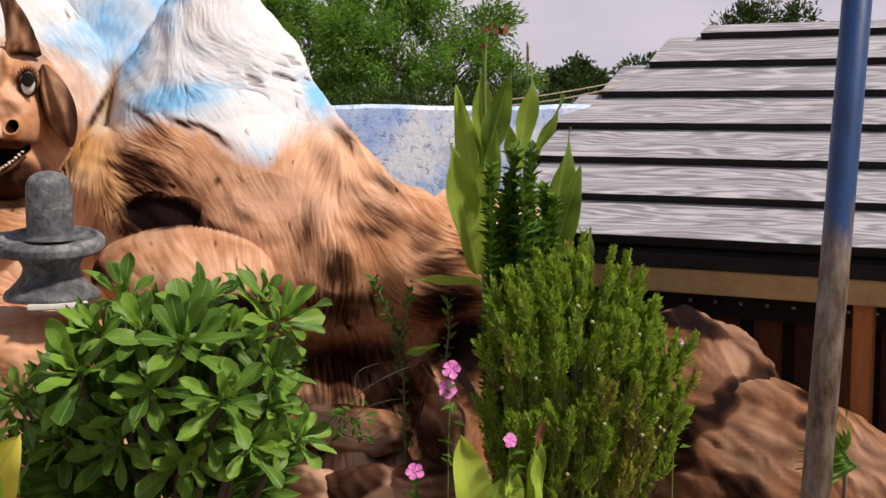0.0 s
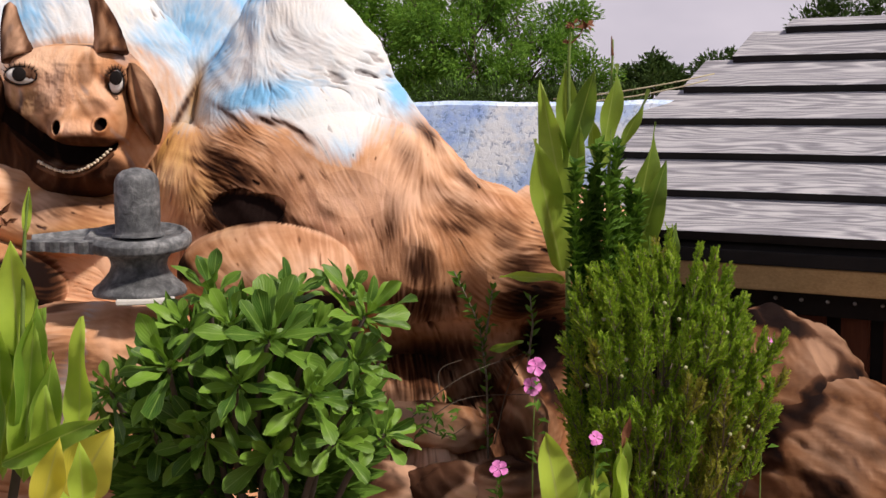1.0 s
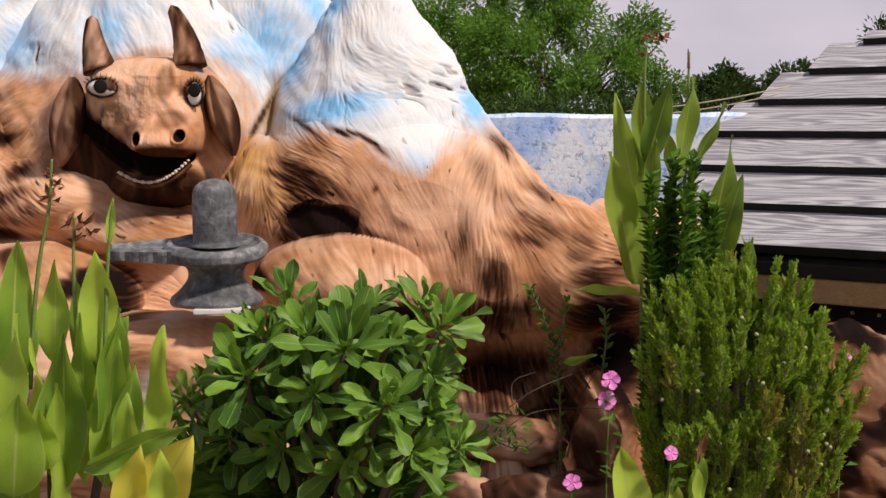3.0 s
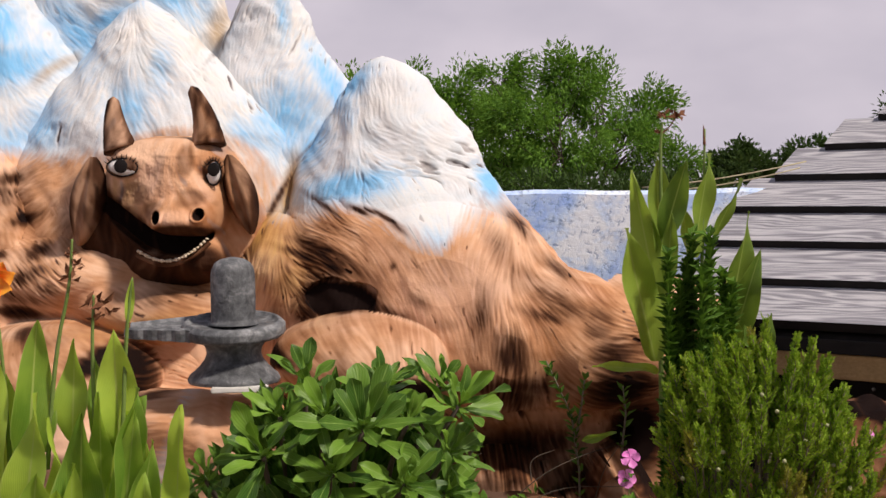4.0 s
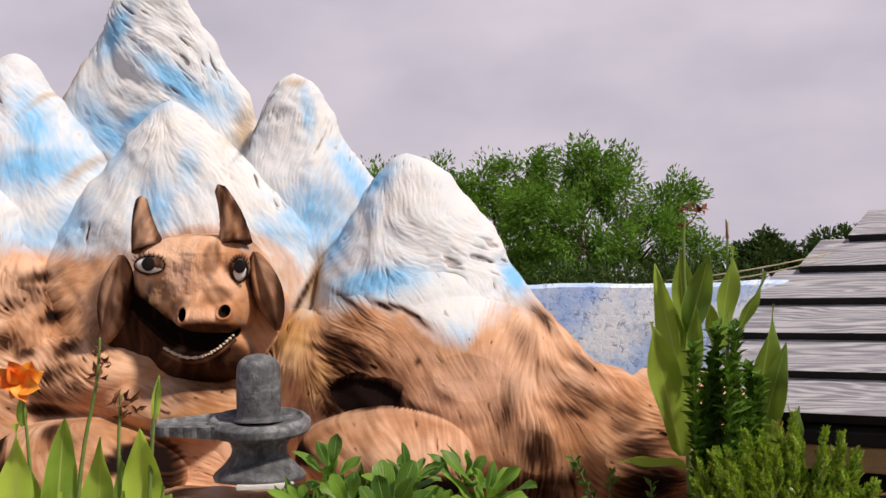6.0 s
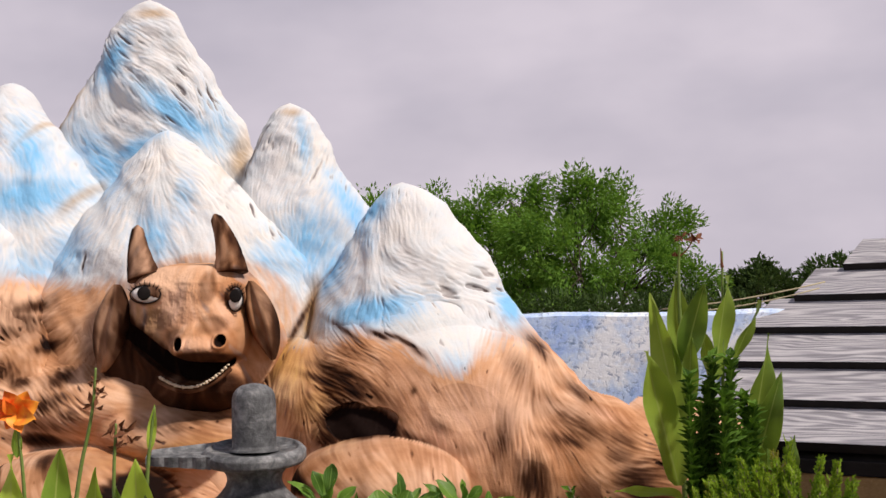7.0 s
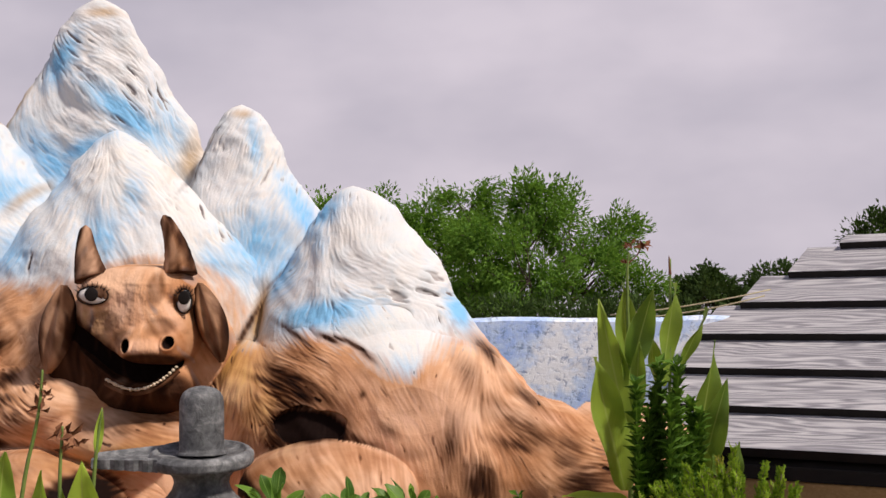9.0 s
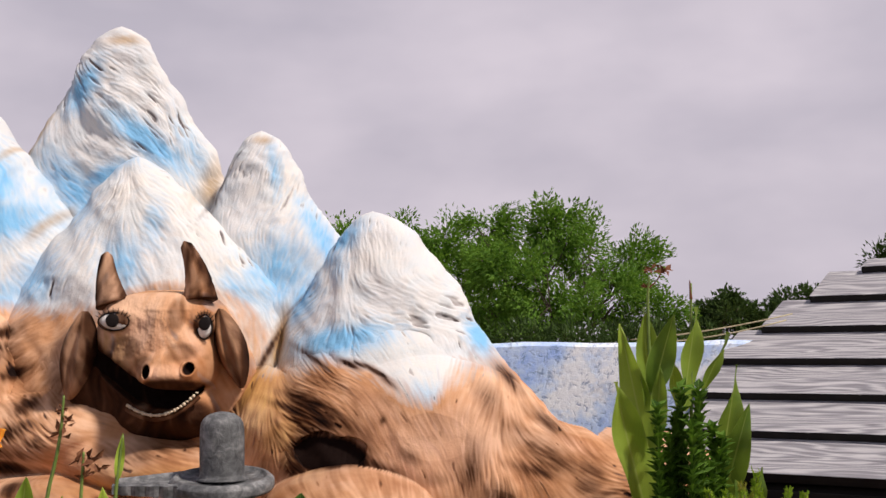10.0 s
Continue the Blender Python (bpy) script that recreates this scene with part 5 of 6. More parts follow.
def canna_flowering():
    ob = empty("canna_plant", (-0.807, 2.750, 0.782)[:2] + (0.0,), "canna clump with broad leaves, dry seed heads and orange flower", "plant")
    for b, t, w, tw, bow in (
            ((-0.898, 2.780, 1.019), (-0.872, 2.780, 1.348), 0.085, 0.6, 0.02), ((-0.806, 2.800, 1.064), (-0.793, 2.800, 1.305), 0.062, -0.3, 0.03),
            ((-0.697, 2.780, 1.066), (-0.703, 2.760, 1.332), 0.080, 0.3, 0.05), ((-0.774, 2.720, 0.814), (-0.753, 2.700, 1.159), 0.100, -0.2, 0.02),
            ((-0.682, 2.700, 0.915), (-0.638, 2.680, 1.216), 0.066, 0.9, 0.02), ((-0.655, 2.700, 0.819), (-0.604, 2.680, 1.103), 0.062, 0.5, 0.02),
            ((-0.894, 2.700, 0.822), (-0.836, 2.680, 1.206), 0.078, -0.6, 0.02), ((-0.954, 2.800, 0.954), (-0.945, 2.800, 1.232), 0.085, 0.2, 0.03),
            ((-0.974, 2.750, 0.905), (-0.970, 2.780, 1.339), 0.095, -0.3, 0.03), ((-0.827, 2.680, 0.862), (-0.799, 2.660, 1.003), 0.09, 0.2, 0.02),
            ((-0.738, 2.800, 1.013), (-0.760, 2.820, 1.258), 0.05, 0.6, 0.0), ((-0.859, 2.650, 0.813), (-0.830, 2.620, 1.053), 0.10, 0.4, 0.05),
            ((-0.611, 2.660, 0.807), (-0.612, 2.640, 1.041), 0.07, -0.3, 0.03)):
        canna_leaf(ob, b, t, w, tw, bow)
    root(ob, ob.location, (-0.814, 2.780, 0.896))
    root(ob, ob.location, (-0.899, 2.780, 0.897))
    root(ob, ob.location, (-0.688, 2.740, 0.905))
    rng = random.Random(77)
    for k in range(14):
        x = -0.93 + 0.028 * k + rng.uniform(-0.01, 0.01)
        y = 2.74 + rng.uniform(-0.05, 0.08)
        z = rng.uniform(0.92, 1.22)
        canna_leaf(ob, (x, y, z - rng.uniform(0.25, 0.36)), (x + rng.uniform(-0.03, 0.05), y - 0.02, z), rng.uniform(0.045, 0.075), rng.uniform(-1.2, 1.2), rng.uniform(0, 0.06))
    canna_leaf(ob, (-0.694, 2.600, 0.889), (-0.470, 2.580, 0.992), 0.050, 0.5, 0.03, label="leaf leaning out sideways")
    canna_leaf(ob, (-0.558, 2.600, 0.813), (-0.468, 2.580, 0.962), 0.105, -0.2, 0.02, CANNA_OLD, "yellowed old leaf")
    canna_leaf(ob, (-0.525, 2.550, 0.806), (-0.523, 2.520, 0.949), 0.05, 0.3, 0.0)
    canna_leaf(ob, (-0.616, 2.580, 0.797), (-0.570, 2.560, 0.950), 0.06, 0.2, 0.02, CANNA_OLD, "yellowed old leaf")
    for pts, r in ((((-0.855, 2.780, 1.019), (-0.832, 2.780, 1.276), (-0.798, 2.780, 1.417), (-0.791, 2.780, 1.520)), 0.006), (((-0.745, 2.780, 1.018), (-0.754, 2.780, 1.263), (-0.747, 2.780, 1.398)), 0.006),
                   (((-0.688, 2.760, 1.046), (-0.673, 2.760, 1.326), (-0.658, 2.760, 1.435)), 0.006), (((-0.935, 2.780, 1.020), (-0.947, 2.780, 1.265), (-0.962, 2.780, 1.400)), 0.006)):
        stalk(ob, [Vector(p) for p in pts], r, tip=0.0025)
    for at, s, k in (((-0.797, 2.780, 1.435), 0.035, 11), ((-0.792, 2.780, 1.484), 0.025, 12), ((-0.783, 2.780, 1.459), 0.025, 17), ((-0.755, 2.780, 1.373), 0.035, 13), ((-0.728, 2.780, 1.379), 0.04, 14), ((-0.748, 2.780, 1.343), 0.025, 15), ((-0.717, 2.780, 1.355), 0.03, 18)):
        seed_head(ob, at, s, k)
    canna_leaf(ob, (-0.670, 2.760, 1.338), (-0.658, 2.760, 1.441), 0.018, 0.3, 0.0, name="bud")
    canna_leaf(ob, (-0.963, 2.780, 1.327), (-0.965, 2.780, 1.400), 0.02, 0.3, 0.0, name="bud")
    r = random.Random(5)
    for k in range(8):
        q = 2 * math.pi * k / 8 + 0.3
        base = Vector((-0.961, 2.770, 1.423))
        tip = base + Vector((math.cos(q) * 0.055, -0.02 + 0.02 * math.sin(q * 2), 0.012 + math.sin(q) * 0.045))
        canna_leaf(ob, base, tip, 0.040, r.uniform(-0.7, 0.7), r.uniform(-0.3, 0.1), ORANGE, name="petal")


def canna_low():
    ob = empty("canna_plant", (0.575, 3.250, 0.585)[:2] + (0.0,), "young canna shoots with pale edged leaves", "plant")
    for b, t, w, tw in (((0.553, 3.250, 0.542), (0.510, 3.240, 0.764), 0.095, 0.2), ((0.657, 3.220, 0.565), (0.646, 3.220, 0.686), 0.045, -0.2),
                        ((0.694, 3.240, 0.558), (0.723, 3.240, 0.744), 0.055, 0.5), ((0.711, 3.220, 0.564), (0.701, 3.220, 0.721), 0.04, 0.9),
                        ((0.591, 3.260, 0.538), (0.629, 3.260, 0.639), 0.05, 0.0)):
        canna_leaf(ob, b, t, w, tw, 0.03)
    canna_leaf(ob, (0.711, 3.240, 0.673), (0.732, 3.240, 0.809), 0.022, 0.4, 0.03, DRY, "dried leaf tip")
    stalk(ob, [Vector((0.614, 3.260, 0.031)), Vector((0.634, 3.260, 0.610))], 0.012)


def broadleaf_shrub():
    """Rosettes of spoon-shaped leaves on branching stems."""
    rng = random.Random(8)
    foot = Vector((-0.279, 3.400, 0.578))
    foot.z = 0.0
    ob = empty("broadleaf_shrub", foot, "dense shrub with rosettes of glossy spoon-shaped green leaves", "shrub")
    shapes = []
    for k in range(6):
        v, f, uv = blade(1.0, 0.25 + 0.03 * (k % 3), "spoon", (-0.18, -0.10, 0.02, -0.26, -0.05, 0.10)[k], 0.28, 0.5, 9, k * 1.7)
        shapes.append(from_arrays("leaf", v, f, uv))
        shapes[-1].materials.append(SHRUB)
        shapes[-1].shade_smooth()
    centre = Vector((-0.277, 3.420, 0.829))
    heads = [((-0.186, 3.160, 1.038), 0.150), ((0.055, 3.260, 1.075), 0.135), ((-0.347, 3.340, 1.135), 0.105), ((-0.150, 3.320, 1.117), 0.105), ((0.008, 3.340, 1.117), 0.095),
             ((-0.445, 3.200, 0.963), 0.135), ((-0.613, 3.300, 0.882), 0.105), ((0.029, 3.240, 0.955), 0.105), ((-0.082, 3.120, 0.902), 0.115), ((0.102, 3.220, 0.771), 0.100),
             ((-0.263, 3.140, 0.928), 0.12), ((-0.022, 3.140, 0.779), 0.11), ((-0.365, 3.120, 0.761), 0.13), ((-0.186, 3.100, 0.723), 0.13), ((-0.511, 3.180, 0.774), 0.12),
             ((-0.076, 3.220, 1.040), 0.10), ((-0.287, 3.240, 1.056), 0.115), ((-0.620, 3.240, 0.731), 0.12), ((-0.411, 3.280, 1.051), 0.10), ((-0.678, 3.320, 0.812), 0.09),
             ((-0.131, 3.100, 0.818), 0.11), ((0.021, 3.200, 0.862), 0.10), ((-0.321, 3.100, 0.848), 0.12)]
    count = 0
    for k in range(5):
        root(ob, foot + Vector((0.05 * math.cos(k * 1.3), 0.05 * math.sin(k * 1.3), 0)), foot.lerp(Vector(heads[k * 3][0]), 0.58) + Vector((0, 0.1, 0)))
    for at, size in heads:
        at = Vector(at)
        if at.z < 0.86 and at.x < -0.1:
            at.y += 0.13
            size *= 0.95
        axis = (at - centre).normalized() * 0.8 + Vector((0, -0.35, 0.55))
        axis.normalize()
        a, b = axis.orthogonal().normalized(), None
        b = axis.cross(a)
        n = 14 if size > 0.11 else 12
        v, f = tube(bend(foot.lerp(at, 0.55) + Vector((0, 0.1, 0)), at - axis * 0.01, -0.04, 0.02), [0.011, 0.010, 0.009, 0.009, 0.008, 0.007, 0.006], 7)
        mesh_object("stem", from_arrays("stem", v, f), BARK, ob)
        for k in range(n):
            if count >= 298:
                break
            q = k * 2.39996 + rng.uniform(-0.3, 0.3)
            lift = math.radians(8 + 68 * (k / n) ** 1.2 + rng.uniform(-9, 9))
            out = a * math.cos(q) + b * math.sin(q)
            d = out * math.cos(lift) + axis * math.sin(lift)
            face = axis * math.cos(lift) - out * math.sin(lift)
            s = 1.25 * size * (1.0 - 0.30 * k / n) * rng.uniform(0.75, 1.12)
            leaf = new("leaf", shapes[rng.randrange(6)])
            leaf.parent = ob
            leaf.matrix_parent_inverse = Matrix.Translation(-foot)
            leaf.matrix_basis = aim(at - axis * 0.03 * (1 - k / n), d, face, rng.uniform(-0.3, 0.3)) @ Matrix.Diagonal((s, s, s, 1))
            count += 1
    # inner leaves behind the rosettes; their darker green puts shade into the gaps
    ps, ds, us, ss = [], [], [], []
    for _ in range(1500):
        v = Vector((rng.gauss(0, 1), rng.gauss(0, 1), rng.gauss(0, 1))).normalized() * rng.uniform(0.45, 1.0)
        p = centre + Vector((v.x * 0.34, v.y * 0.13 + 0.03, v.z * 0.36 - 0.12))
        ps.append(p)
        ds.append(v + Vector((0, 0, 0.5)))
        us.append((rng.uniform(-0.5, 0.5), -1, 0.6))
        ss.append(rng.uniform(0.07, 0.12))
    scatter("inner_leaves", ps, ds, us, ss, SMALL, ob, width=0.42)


def thuja():
    """Upright conifer bush of many flat, feathery sprays."""
    rng = random.Random(21)
    foot = Vector((0.880, 3.500, 0.379))
    foot.z = 0.0
    ob = empty("thuja_bush", foot, "dense upright thuja bush with feathery bright green sprays", "shrub")
    c = Vector((0.887, 3.520, 0.801))
    green, dry, lean = ([], [], [], []), ([], [], [], []), []
    plumes = []
    while len(plumes) < 340:
        v = Vector((rng.uniform(-1, 1), rng.uniform(-1, 0.35), rng.uniform(-1, 1)))
        r = (abs(v.x) ** 2.3 + abs(v.y) ** 2.3 + abs(v.z) ** 2.3) ** (1 / 2.3)
        if 0.45 < r < rng.uniform(0.9, 1.12):
            plumes.append(v)
    for v in plumes:
        taper = 1 - 0.16 * max(0, v.z) - 0.10 * max(0, -v.z)
        foot_at = c + Vector((v.x * 0.265 * taper, v.y * 0.24 * taper, v.z * 0.36 - 0.05))
        axis = Vector((v.x * 0.35 + rng.uniform(-0.2, 0.2), v.y * 0.30 - 0.08 + rng.uniform(-0.15, 0.15), 1.0)).normalized()
        tall = rng.uniform(0.09, 0.17)
        lean.append(([foot_at - axis * 0.05, foot_at + axis * tall], (0.003, 0.001), 4))
        withered = rng.random() < (0.34 if v.z < 0.1 and v.x > -0.3 else 0.05)
        ps, ds, us, ss = dry if withered else green
        a = axis.orthogonal().normalized()
        b = axis.cross(a)
        for k in range(15):
            t = k / 14
            q = k * 2.4 + rng.uniform(-0.5, 0.5)
            out = a * math.cos(q) + b * math.sin(q)
            up = (axis * rng.uniform(0.7, 1.1) + out * rng.uniform(0.35, 0.75) * (1 - 0.5 * t)).normalized()
            start, h = foot_at + axis * tall * t * 0.9, rng.uniform(0.032, 0.058) * (1 - 0.45 * t)
            side = up.cross(Vector((rng.uniform(-1, 1), rng.uniform(-1, 1), 0.1))).normalized()
            lean.append(([start, start + up * h], (0.0016, 0.0006), 3))
            for g in range(8):
                w = g / 7
                for sg in (-1, 1):
                    ps.append(start + up * h * w)
                    ds.append(up * 0.8 + side * sg * (0.8 - 0.4 * w) + Vector((rng.uniform(-0.25, 0.25), rng.uniform(-0.4, 0.4), 0)))
                    us.append(up.cross(side) + Vector((rng.uniform(-0.5, 0.5), 0, 0.2)))
                    ss.append((0.017 - 0.006 * w) * rng.uniform(0.75, 1.25))
    scatter("sprays", *green, THUJA, ob, width=0.42, fold=0.4)
    scatter("dry_sprays", *dry, THUJA_DRY, ob, "yellowing sprays", width=0.36, fold=0.4)
    v, f = tubes(lean)
    tagged(mesh_object("twig_mass", from_arrays("twig_mass", v, f), TWIG, ob), kind="stuff")
    for k in range(5):
        q = 2 * math.pi * k / 5
        top = c + Vector((0.08 * math.cos(q), 0.05 + 0.05 * math.sin(q), 0.10))
        v, f = tube(bend(foot + Vector((0.02 * math.cos(q), 0.02 * math.sin(q), 0)), top, -0.02, 0.01), 0.012, 7)
        mesh_object("stem", from_arrays("stem", v, f), TWIG, ob)
    # pale little cones
    for k in range(26):
        q, z = rng.uniform(-2.6, -0.5), rng.uniform(-0.7, 0.75)
        rr = math.sqrt(1 - z * z * 0.8)
        bm = bmesh.new()
        bmesh.ops.create_icosphere(bm, subdivisions=1, radius=0.0065)
        bmesh.ops.translate(bm, vec=c + Vector((0.28 * rr * math.cos(q), 0.25 * rr * math.sin(q), 0.38 * z)), verts=bm.verts)
        part("cone", bm, CONE, ob)


CONE = simple("pale_cone", ((0.3, (0.26, 0.28, 0.14)), (0.7, (0.40, 0.40, 0.22))), 60.0, 0.7)


def leafy_stems(ob, stems, spacing, size, seed, width=0.5, radius=0.004, pairs=2, bark=TWIG, leaf=SMALL):
    """Stems with paired leaves up their length; one leaves part to a stem."""
    rng = random.Random(seed)
    for pts in stems:
        pts = [Vector(p) for p in pts]
        path = [pts[i].lerp(pts[i + 1], t) for i in range(len(pts) - 1) for t in (0, 0.25, 0.5, 0.75)] + [pts[-1]]
        v, f = tube(path, [radius * (1 - 0.6 * i / len(path)) for i in range(len(path))], 6)
        mesh_object("stem", from_arrays("stem", v, f), bark, ob)
        ps, ds, us, ss = [], [], [], []
        total = sum((b - a).length for a, b in zip(path, path[1:]))
        n = max(2, int(total / spacing))
        for k in range(n):
            t = 0.12 + 0.88 * k / n
            x = t * (len(path) - 1)
            i = min(int(x), len(path) - 2)
            p = path[i].lerp(path[i + 1], x - i)
            up = (path[i + 1] - path[i]).normalized()
            q = rng.uniform(0, 6.28) if pairs > 2 else k * 1.57 + rng.uniform(-0.4, 0.4)
            a = up.orthogonal().normalized()
            b = up.cross(a)
            for sg in range(pairs):
                o = a * math.cos(q + sg * 6.283 / pairs) + b * math.sin(q + sg * 6.283 / pairs)
                ps.append(p)
                ds.append(o + up * rng.uniform(0.4, 1.7) + Vector((rng.uniform(-0.3, 0.3), 0, 0)))
                us.append(up * 0.8 - o * 0.5 + Vector((0, -0.3, 0)))
                ss.append(size * rng.uniform(0.7, 1.15))
        scatter("leaves", ps, ds, us, ss, leaf, ob, width=width)


def upright_shrub():
    ob = empty("upright_shrub", (0.762, 3.820, 0.438)[:2] + (0.0,), "slender upright shrub with small dark green leaves", "shrub")
    stems = []
    rng = random.Random(3)
    for x, top in ((1195, 505), (1215, 560), (1232, 520), (1252, 535), (1272, 470), (1292, 540), (1308, 560), (1222, 600), (1262, 600), (1285, 610), (1242, 470), (1300, 600), (1205, 620)):
        d = 3.80 + rng.uniform(-0.06, 0.06)
        px = (x - 784) / 2277 * d
        tz = 1.6 - (top - 405) / 2277 * d
        stems.append(((0.78 + (px - 0.78) * 0.5, d, 0.3), (px * 0.96 + 0.02, d, 0.75), (px, d - 0.01, 1.0), (px + rng.uniform(-0.01, 0.01), d, tz)))
    leafy_stems(ob, stems, 0.015, 0.047, 4, 0.62, 0.003, 4, STEM, UPRIGHT)


def twiggy_plant():
    ob = empty("sapling", (0.466, 4.000, 0.564)[:2] + (0.0,), "thin sapling with few small leaves and bare twigs", "plant")
    leafy_stems(ob, (((0.447, 4.000, 0.387), (0.436, 3.950, 0.752), (0.410, 3.930, 0.930), (0.333, 3.920, 1.096)), ((0.428, 3.950, 0.856), (0.446, 3.940, 0.980), (0.454, 3.930, 1.051)),
                     ((0.566, 3.950, 0.785), (0.580, 3.940, 0.926), (0.571, 3.940, 1.013)), ((0.140, 3.700, 0.809), (0.083, 3.700, 0.842), (0.116, 3.680, 0.895))), 0.028, 0.042, 9, 0.5)
    for pts in (((0.129, 3.900, 0.576), (0.281, 3.860, 0.739), (0.401, 3.860, 0.805), (0.543, 3.900, 0.839)), ((0.179, 3.900, 0.524), (0.231, 3.880, 0.632), (0.353, 3.900, 0.712), (0.583, 3.950, 0.698)),
                ((-0.007, 3.750, 0.758), (0.059, 3.720, 0.822), (0.124, 3.700, 0.858)), ((0.281, 3.860, 0.739), (0.274, 3.860, 0.807), (0.350, 3.860, 0.832)), ((0.460, 3.950, 0.542), (0.501, 3.920, 0.757), (0.563, 3.920, 0.843)),
                ((0.008, 3.750, 0.650), (0.090, 3.750, 0.608), (0.182, 3.760, 0.654)), ((0.229, 3.860, 0.620), (0.305, 3.860, 0.585), (0.365, 3.860, 0.627))):
        stalk(ob, [Vector(p) for p in pts], 0.0024, BARK, "twig", 0.0008)
    canna_leaf(ob, (0.434, 3.880, 0.856), (0.541, 3.860, 0.889), 0.024, 0.5, 0.05, CANNA, "single strap leaf")
    rng = random.Random(31)
    at = Vector((0.261, 3.820, 0.646))
    ps = [at + Vector((rng.uniform(-0.07, 0.07), rng.uniform(-0.04, 0.04), rng.uniform(-0.05, 0.06))) for _ in range(45)]
    scatter("leaf_tuft", ps, [(rng.uniform(-1, 1), rng.uniform(-1, 0.3), rng.uniform(-0.2, 1)) for _ in ps], [(0, -1, 0.6)] * len(ps), [rng.uniform(0.025, 0.05) for _ in ps], SMALL, ob, width=0.28)


def periwinkle(at, size, heads, seed):
    """Pink five-petalled flowers on a leafy stem."""
    rng = random.Random(seed)
    at = Vector(at)
    ob = empty("periwinkle", (at.x, at.y + 0.05, 0.0), "periwinkle with pink five-petalled flowers", "flower", "pink periwinkles")
    foot = Vector((at.x + 0.03, at.y + 0.06, -0.02))
    stalk(ob, bend(foot, at, 0.0, 0.02), 0.003)
    ps = [foot.lerp(at, 0.70 + 0.28 * k / 12) for k in range(12)]
    scatter("leaves", ps, [(rng.uniform(-1, 1), rng.uniform(-1, 0.4), rng.uniform(0, 0.8)) for _ in ps], [(0, -0.5, 1)] * 12, [0.045] * 12, SMALL, ob, width=0.4, kind="")
    for h in range(heads):
        c = at + Vector((rng.uniform(-0.012, 0.012) * h, rng.uniform(-0.01, 0.01), -0.058 * h + rng.uniform(-0.008, 0.008)))
        face = Vector((rng.uniform(-0.5, 0.5), -1, rng.uniform(0.1, 0.7))).normalized()
        a = face.orthogonal().normalized()
        b = face.cross(a)
        for k in range(5):
            q = 2 * math.pi * k / 5 + seed
            d = a * math.cos(q) + b * math.sin(q)
            v, f, uv = blade(size * rng.uniform(0.5, 0.62), size * 0.50, "spoon", rng.uniform(-0.35, 0.1), 0.2, 0.6, 6, k)
            m = aim(c, d + face * 0.15, face, rng.uniform(-0.3, 0.3))
            mesh_object("petal", from_arrays("petal", [m @ Vector(p) for p in v], f, uv), PINK, ob)


def palm_tuft():
    ob = empty("palm_seedling", (1.713, 3.600, 0.495)[:2] + (0.0,), "small palm with narrow feathered leaflets", "plant")
    c = Vector((1.745, 3.600, 0.542))
    for k in range(16):
        q = math.radians(95 + 130 * k / 15)
        d = Vector((math.cos(q), -0.25, math.sin(q) * 0.75 + 0.15)).normalized()
        canna_leaf(ob, c + d * 0.02 + Vector((0.004 * k, 0, 0)), c + d * 0.17, 0.013, 0.3 * (k % 3), -0.08, SHRUB, name="leaflet")
    stalk(ob, [Vector((c.x, c.y, 0.0)), c], 0.012, TWIG)


canna_by_hut()
canna_flowering()
canna_low()
broadleaf_shrub()
thuja()
upright_shrub()
twiggy_plant()
periwinkle((0.512, 3.400, 0.900), 0.045, 2, 1)
periwinkle((1.170, 3.450, 0.925), 0.055, 1, 2)
periwinkle((0.415, 3.450, 0.613), 0.045, 1, 3)
periwinkle((0.638, 3.200, 0.745), 0.035, 1, 4)
palm_tuft()


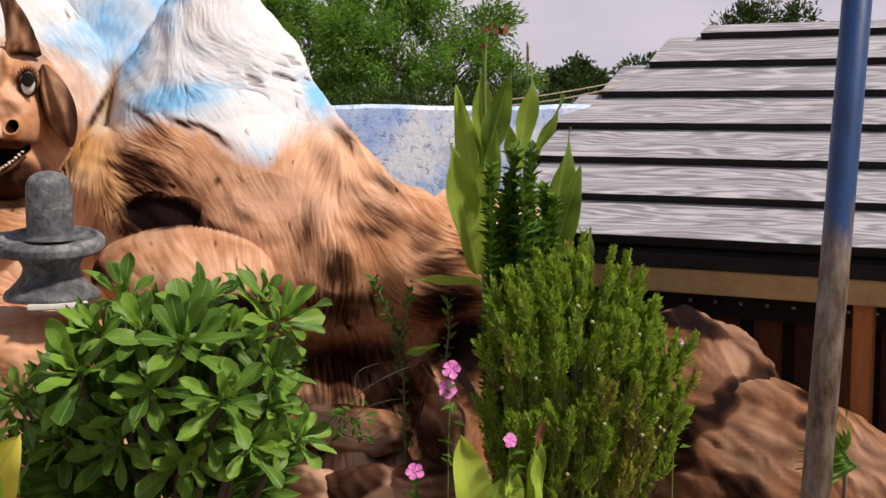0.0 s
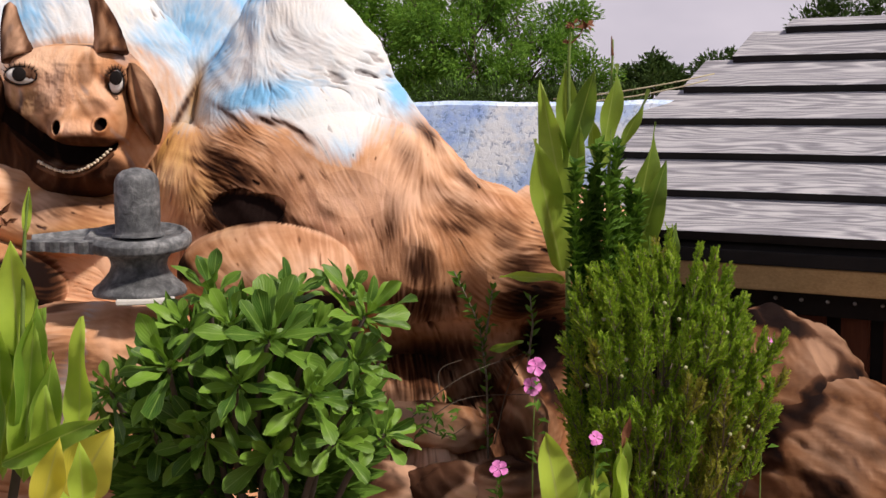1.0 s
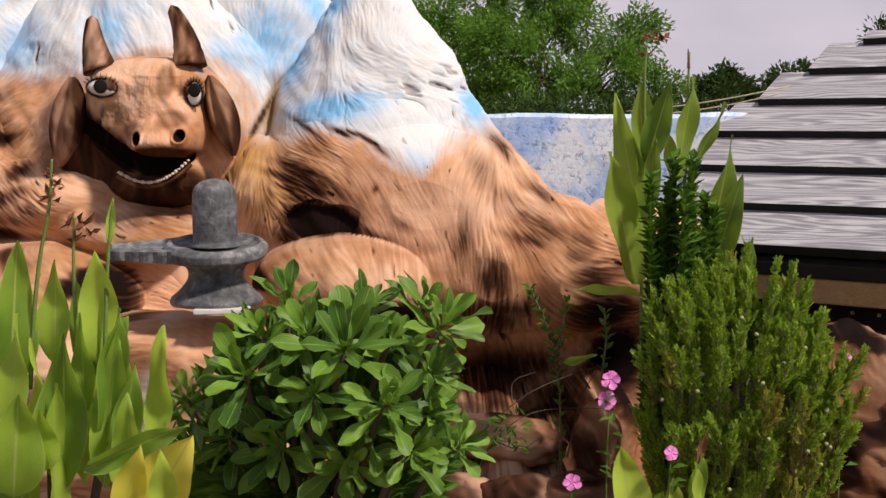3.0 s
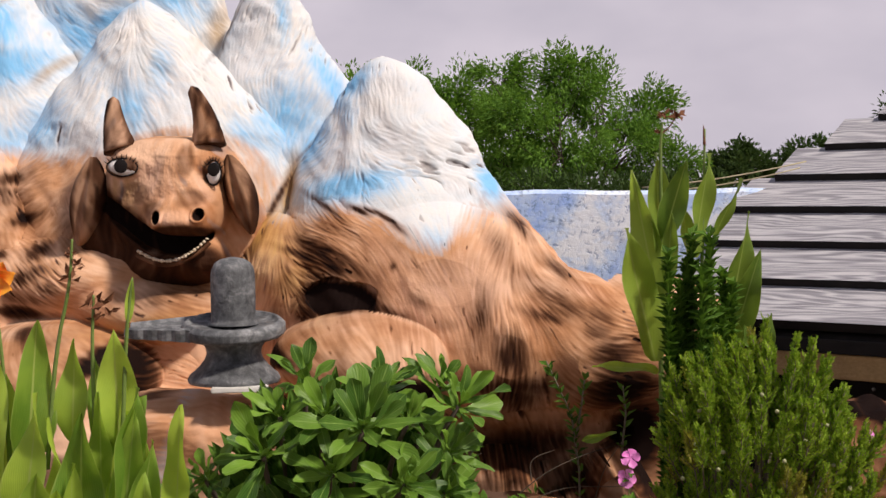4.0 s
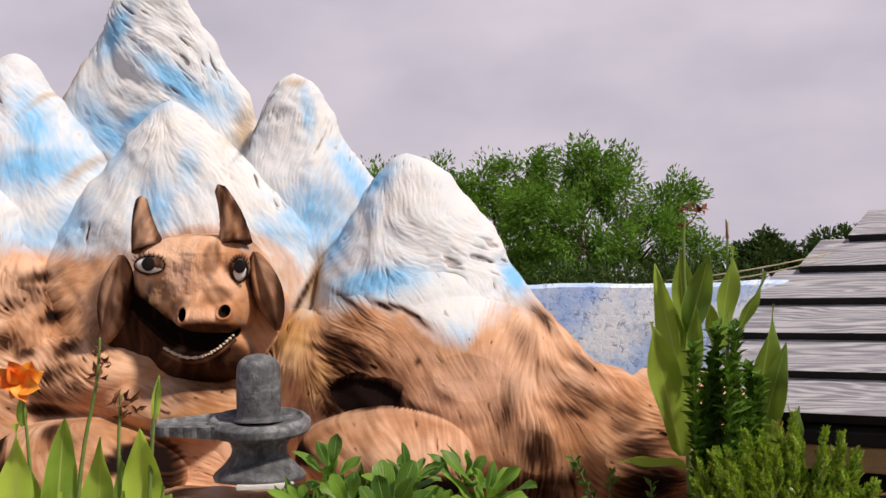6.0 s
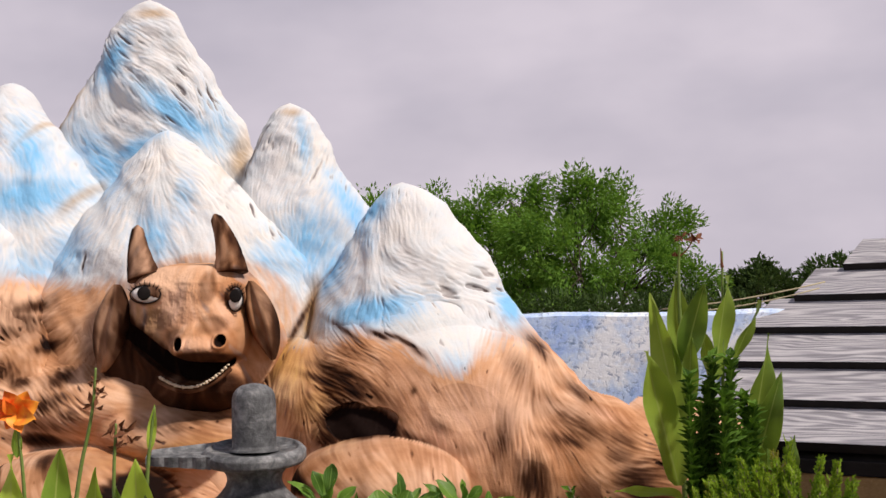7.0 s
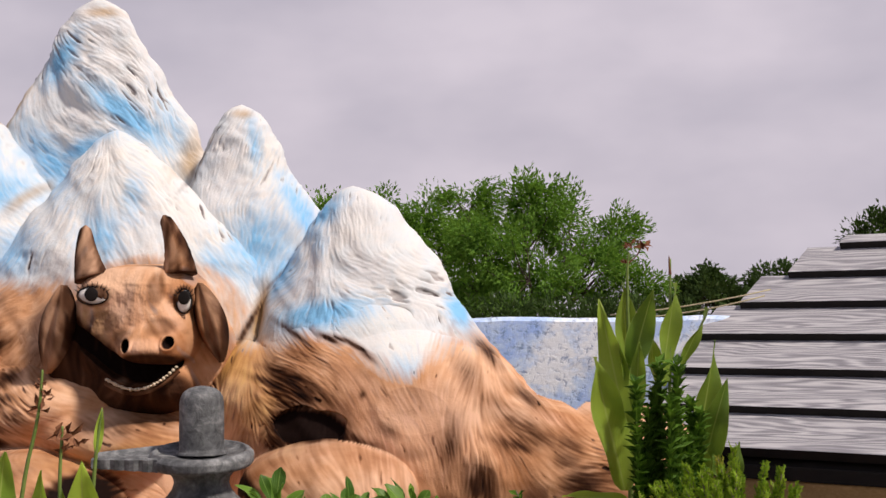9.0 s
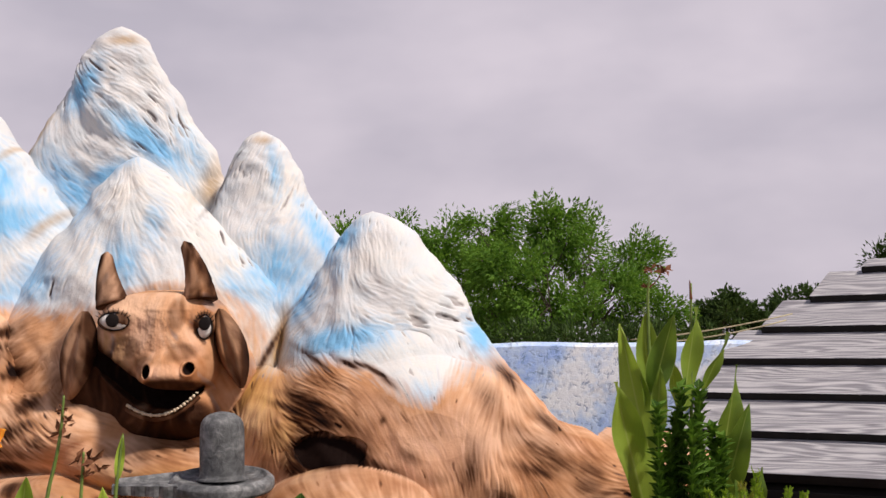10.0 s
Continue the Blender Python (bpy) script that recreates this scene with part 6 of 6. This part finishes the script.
# ---- trees behind the wall ----
def tree(name, base, trunk_top, crown, leaves, size, material, seed, label, droop=0.2, width=0.3, spread=0.55, branches=6, trunk=0.14):
    """Forked trunk, limbs to each crown lobe, twigs, and leaves in clumps round the twig ends."""
    rng = random.Random(seed)
    base, top = Vector(base), Vector(trunk_top)
    ob = empty(name, (base.x, base.y, 0.0), label, "tree", "trees behind the wall")
    limbs = [(bend((base.x, base.y, -0.1), top, 0, 0.1), [trunk * (1 - 0.4 * i / 6) for i in range(7)], 9)]
    tips = []
    for c, r in crown:
        c = Vector(c)
        limb = bend(top + Vector((rng.uniform(-0.1, 0.1), 0, -rng.uniform(0, 0.4))), c - Vector((0, 0, r * 0.3)), 0.1, rng.uniform(-0.2, 0.2))
        limbs.append((limb, [trunk * 0.42 * (1 - 0.6 * i / 6) for i in range(7)], 6))
        for _ in range(branches):
            v = Vector((rng.gauss(0, 1), rng.gauss(0, 1) * 0.7, rng.gauss(0.25, 0.8)))
            v = v.normalized() * rng.uniform(0.45, 1.05) * r
            s = limb[rng.randrange(3, 7)]
            e = c + v
            twig = bend(s, e, -0.05, rng.uniform(-0.15, 0.15))
            limbs.append((twig, [trunk * 0.16 * (1 - 0.75 * i / 6) for i in range(7)], 4))
            tips += [(e, c), (twig[5], c), (twig[4], c)]
    v, f = tubes(limbs)
    mesh_object("trunk", from_arrays("trunk", v, f), BARK, ob)
    ps, ds, us, ss = [], [], [], []
    per = max(1, leaves // len(tips))
    for e, c in tips:
        out = (e - c).normalized()
        k_r = spread * rng.uniform(0.6, 1.2)
        for _ in range(per):
            o = Vector((rng.gauss(0, 1), rng.gauss(0, 1), rng.gauss(0, 0.8))).normalized() * rng.uniform(0.1, 1.0) ** 0.6 * k_r
            ps.append(e + o)
            ds.append(o + out * 0.3 + Vector((rng.uniform(-0.3, 0.3), 0, 0.25 - droop * rng.uniform(0, 2))))
            us.append((rng.uniform(-1, 1), rng.uniform(-1, 1), 1))
            ss.append(size * rng.uniform(0.6, 1.3))
    scatter("crown", ps, ds, us, ss, material, ob, width=width)


tree("acacia_tree", (2.626, 30.000, -0.148), (2.712, 30.000, 1.697),
     [((2.868, 30.000, 3.932), 1.25), ((4.052, 30.500, 3.691), 1.2), ((1.910, 29.500, 3.580), 1.15), ((4.568, 30.000, 2.730), 1.2), ((2.889, 29.000, 2.837), 1.3), ((1.538, 30.000, 2.763), 1.1),
      ((5.353, 30.000, 2.195), 0.9), ((3.578, 29.500, 2.074), 1.1), ((2.022, 29.500, 2.027), 1.0), ((5.137, 31.000, 3.510), 0.8), ((1.607, 31.000, 4.364), 0.7), ((3.137, 30.000, 4.389), 0.7)],
     34000, 0.125, TREE, 5, "feathery light green acacia tree with slender forked branches", 0.25, 0.40, 0.36, 11)
tree("acacia_tree", (0.215, 34.000, -0.352), (0.234, 34.000, 1.441),
     [((0.262, 34.000, 3.977), 1.2), ((-0.785, 34.000, 3.839), 1.1), ((1.002, 34.000, 3.372), 1.2), ((0.55, 34.0, 4.15), 0.8), ((1.45, 34.0, 3.75), 0.9), ((-0.340, 33.000, 2.611), 1.3), ((0.815, 33.000, 2.164), 1.2), ((-1.536, 34.000, 3.400), 1.1), ((-2.275, 34.000, 4.079), 0.9), ((-2.140, 34.000, 2.810), 1.2), ((1.393, 33.000, 2.013), 1.0)],
     26000, 0.135, TREE, 6, "bushy light green acacia tree behind the garden wall", 0.25, 0.40, 0.40, 10)
tree("dark_tree", (14.716, 62.000, 0.055), (14.734, 62.000, 1.689), [((14.751, 62.000, 3.185), 1.1), ((14.066, 62.000, 2.839), 0.9), ((15.427, 62.000, 2.770), 0.9), ((14.502, 61.000, 2.223), 1.4), ((13.377, 62.000, 2.112), 0.9), ((16.236, 62.000, 2.081), 0.9)],
     6500, 0.26, TREE_DARK, 7, "far dark green round-topped tree", 0.2, 0.45, 0.45, 12, 0.2)
tree("dark_tree", (19.289, 66.000, -0.085), (19.308, 66.000, 1.654), [((19.910, 66.000, 3.675), 1.0), ((18.747, 66.000, 3.340), 1.0), ((20.630, 66.000, 3.233), 0.9), ((18.016, 66.000, 2.769), 0.9), ((19.025, 65.000, 2.509), 1.6), ((20.451, 65.000, 2.351), 1.2), ((17.572, 66.000, 1.963), 1.0)],
     7000, 0.26, TREE_DARK, 8, "far dark green tree with a flat crown", 0.2, 0.45, 0.45, 12, 0.2)
tree("dark_tree", (19.890, 50.000, 1.146), (19.907, 50.000, 2.683), [((19.935, 50.000, 5.182), 1.1), ((18.834, 50.000, 4.931), 1.0), ((20.920, 50.000, 4.865), 0.9), ((18.171, 50.000, 4.500), 0.8), ((19.093, 49.000, 3.956), 1.3), ((21.456, 50.000, 3.763), 1.0), ((17.058, 50.000, 3.153), 0.9), ((20.573, 50.000, 3.334), 1.2)],
     7000, 0.22, TREE_DARK, 9, "far green tree rising behind the plank roof", 0.2, 0.45, 0.45, 12, 0.2)
for k, (px_at, r) in enumerate((((1.661, 26.000, 1.408), 0.5), ((2.574, 26.000, 1.398), 0.55), ((3.622, 27.000, 1.379), 0.5), ((4.401, 26.000, 1.378), 0.5), ((5.601, 28.000, 1.350), 0.5))):
    p = Vector(px_at)
    tree("hedge_bush", (p.x, p.y, 0.0), (p.x, p.y, 0.8), [(p, r), (p + Vector((0.5, 0, 0.1)), r), (p + Vector((-0.5, 0, 0.1)), r)], 1500, 0.14, TREE_DARK, 60 + k,
         "low dark green bush behind the wall", 0.2, 0.35, 0.4, 6, 0.05)
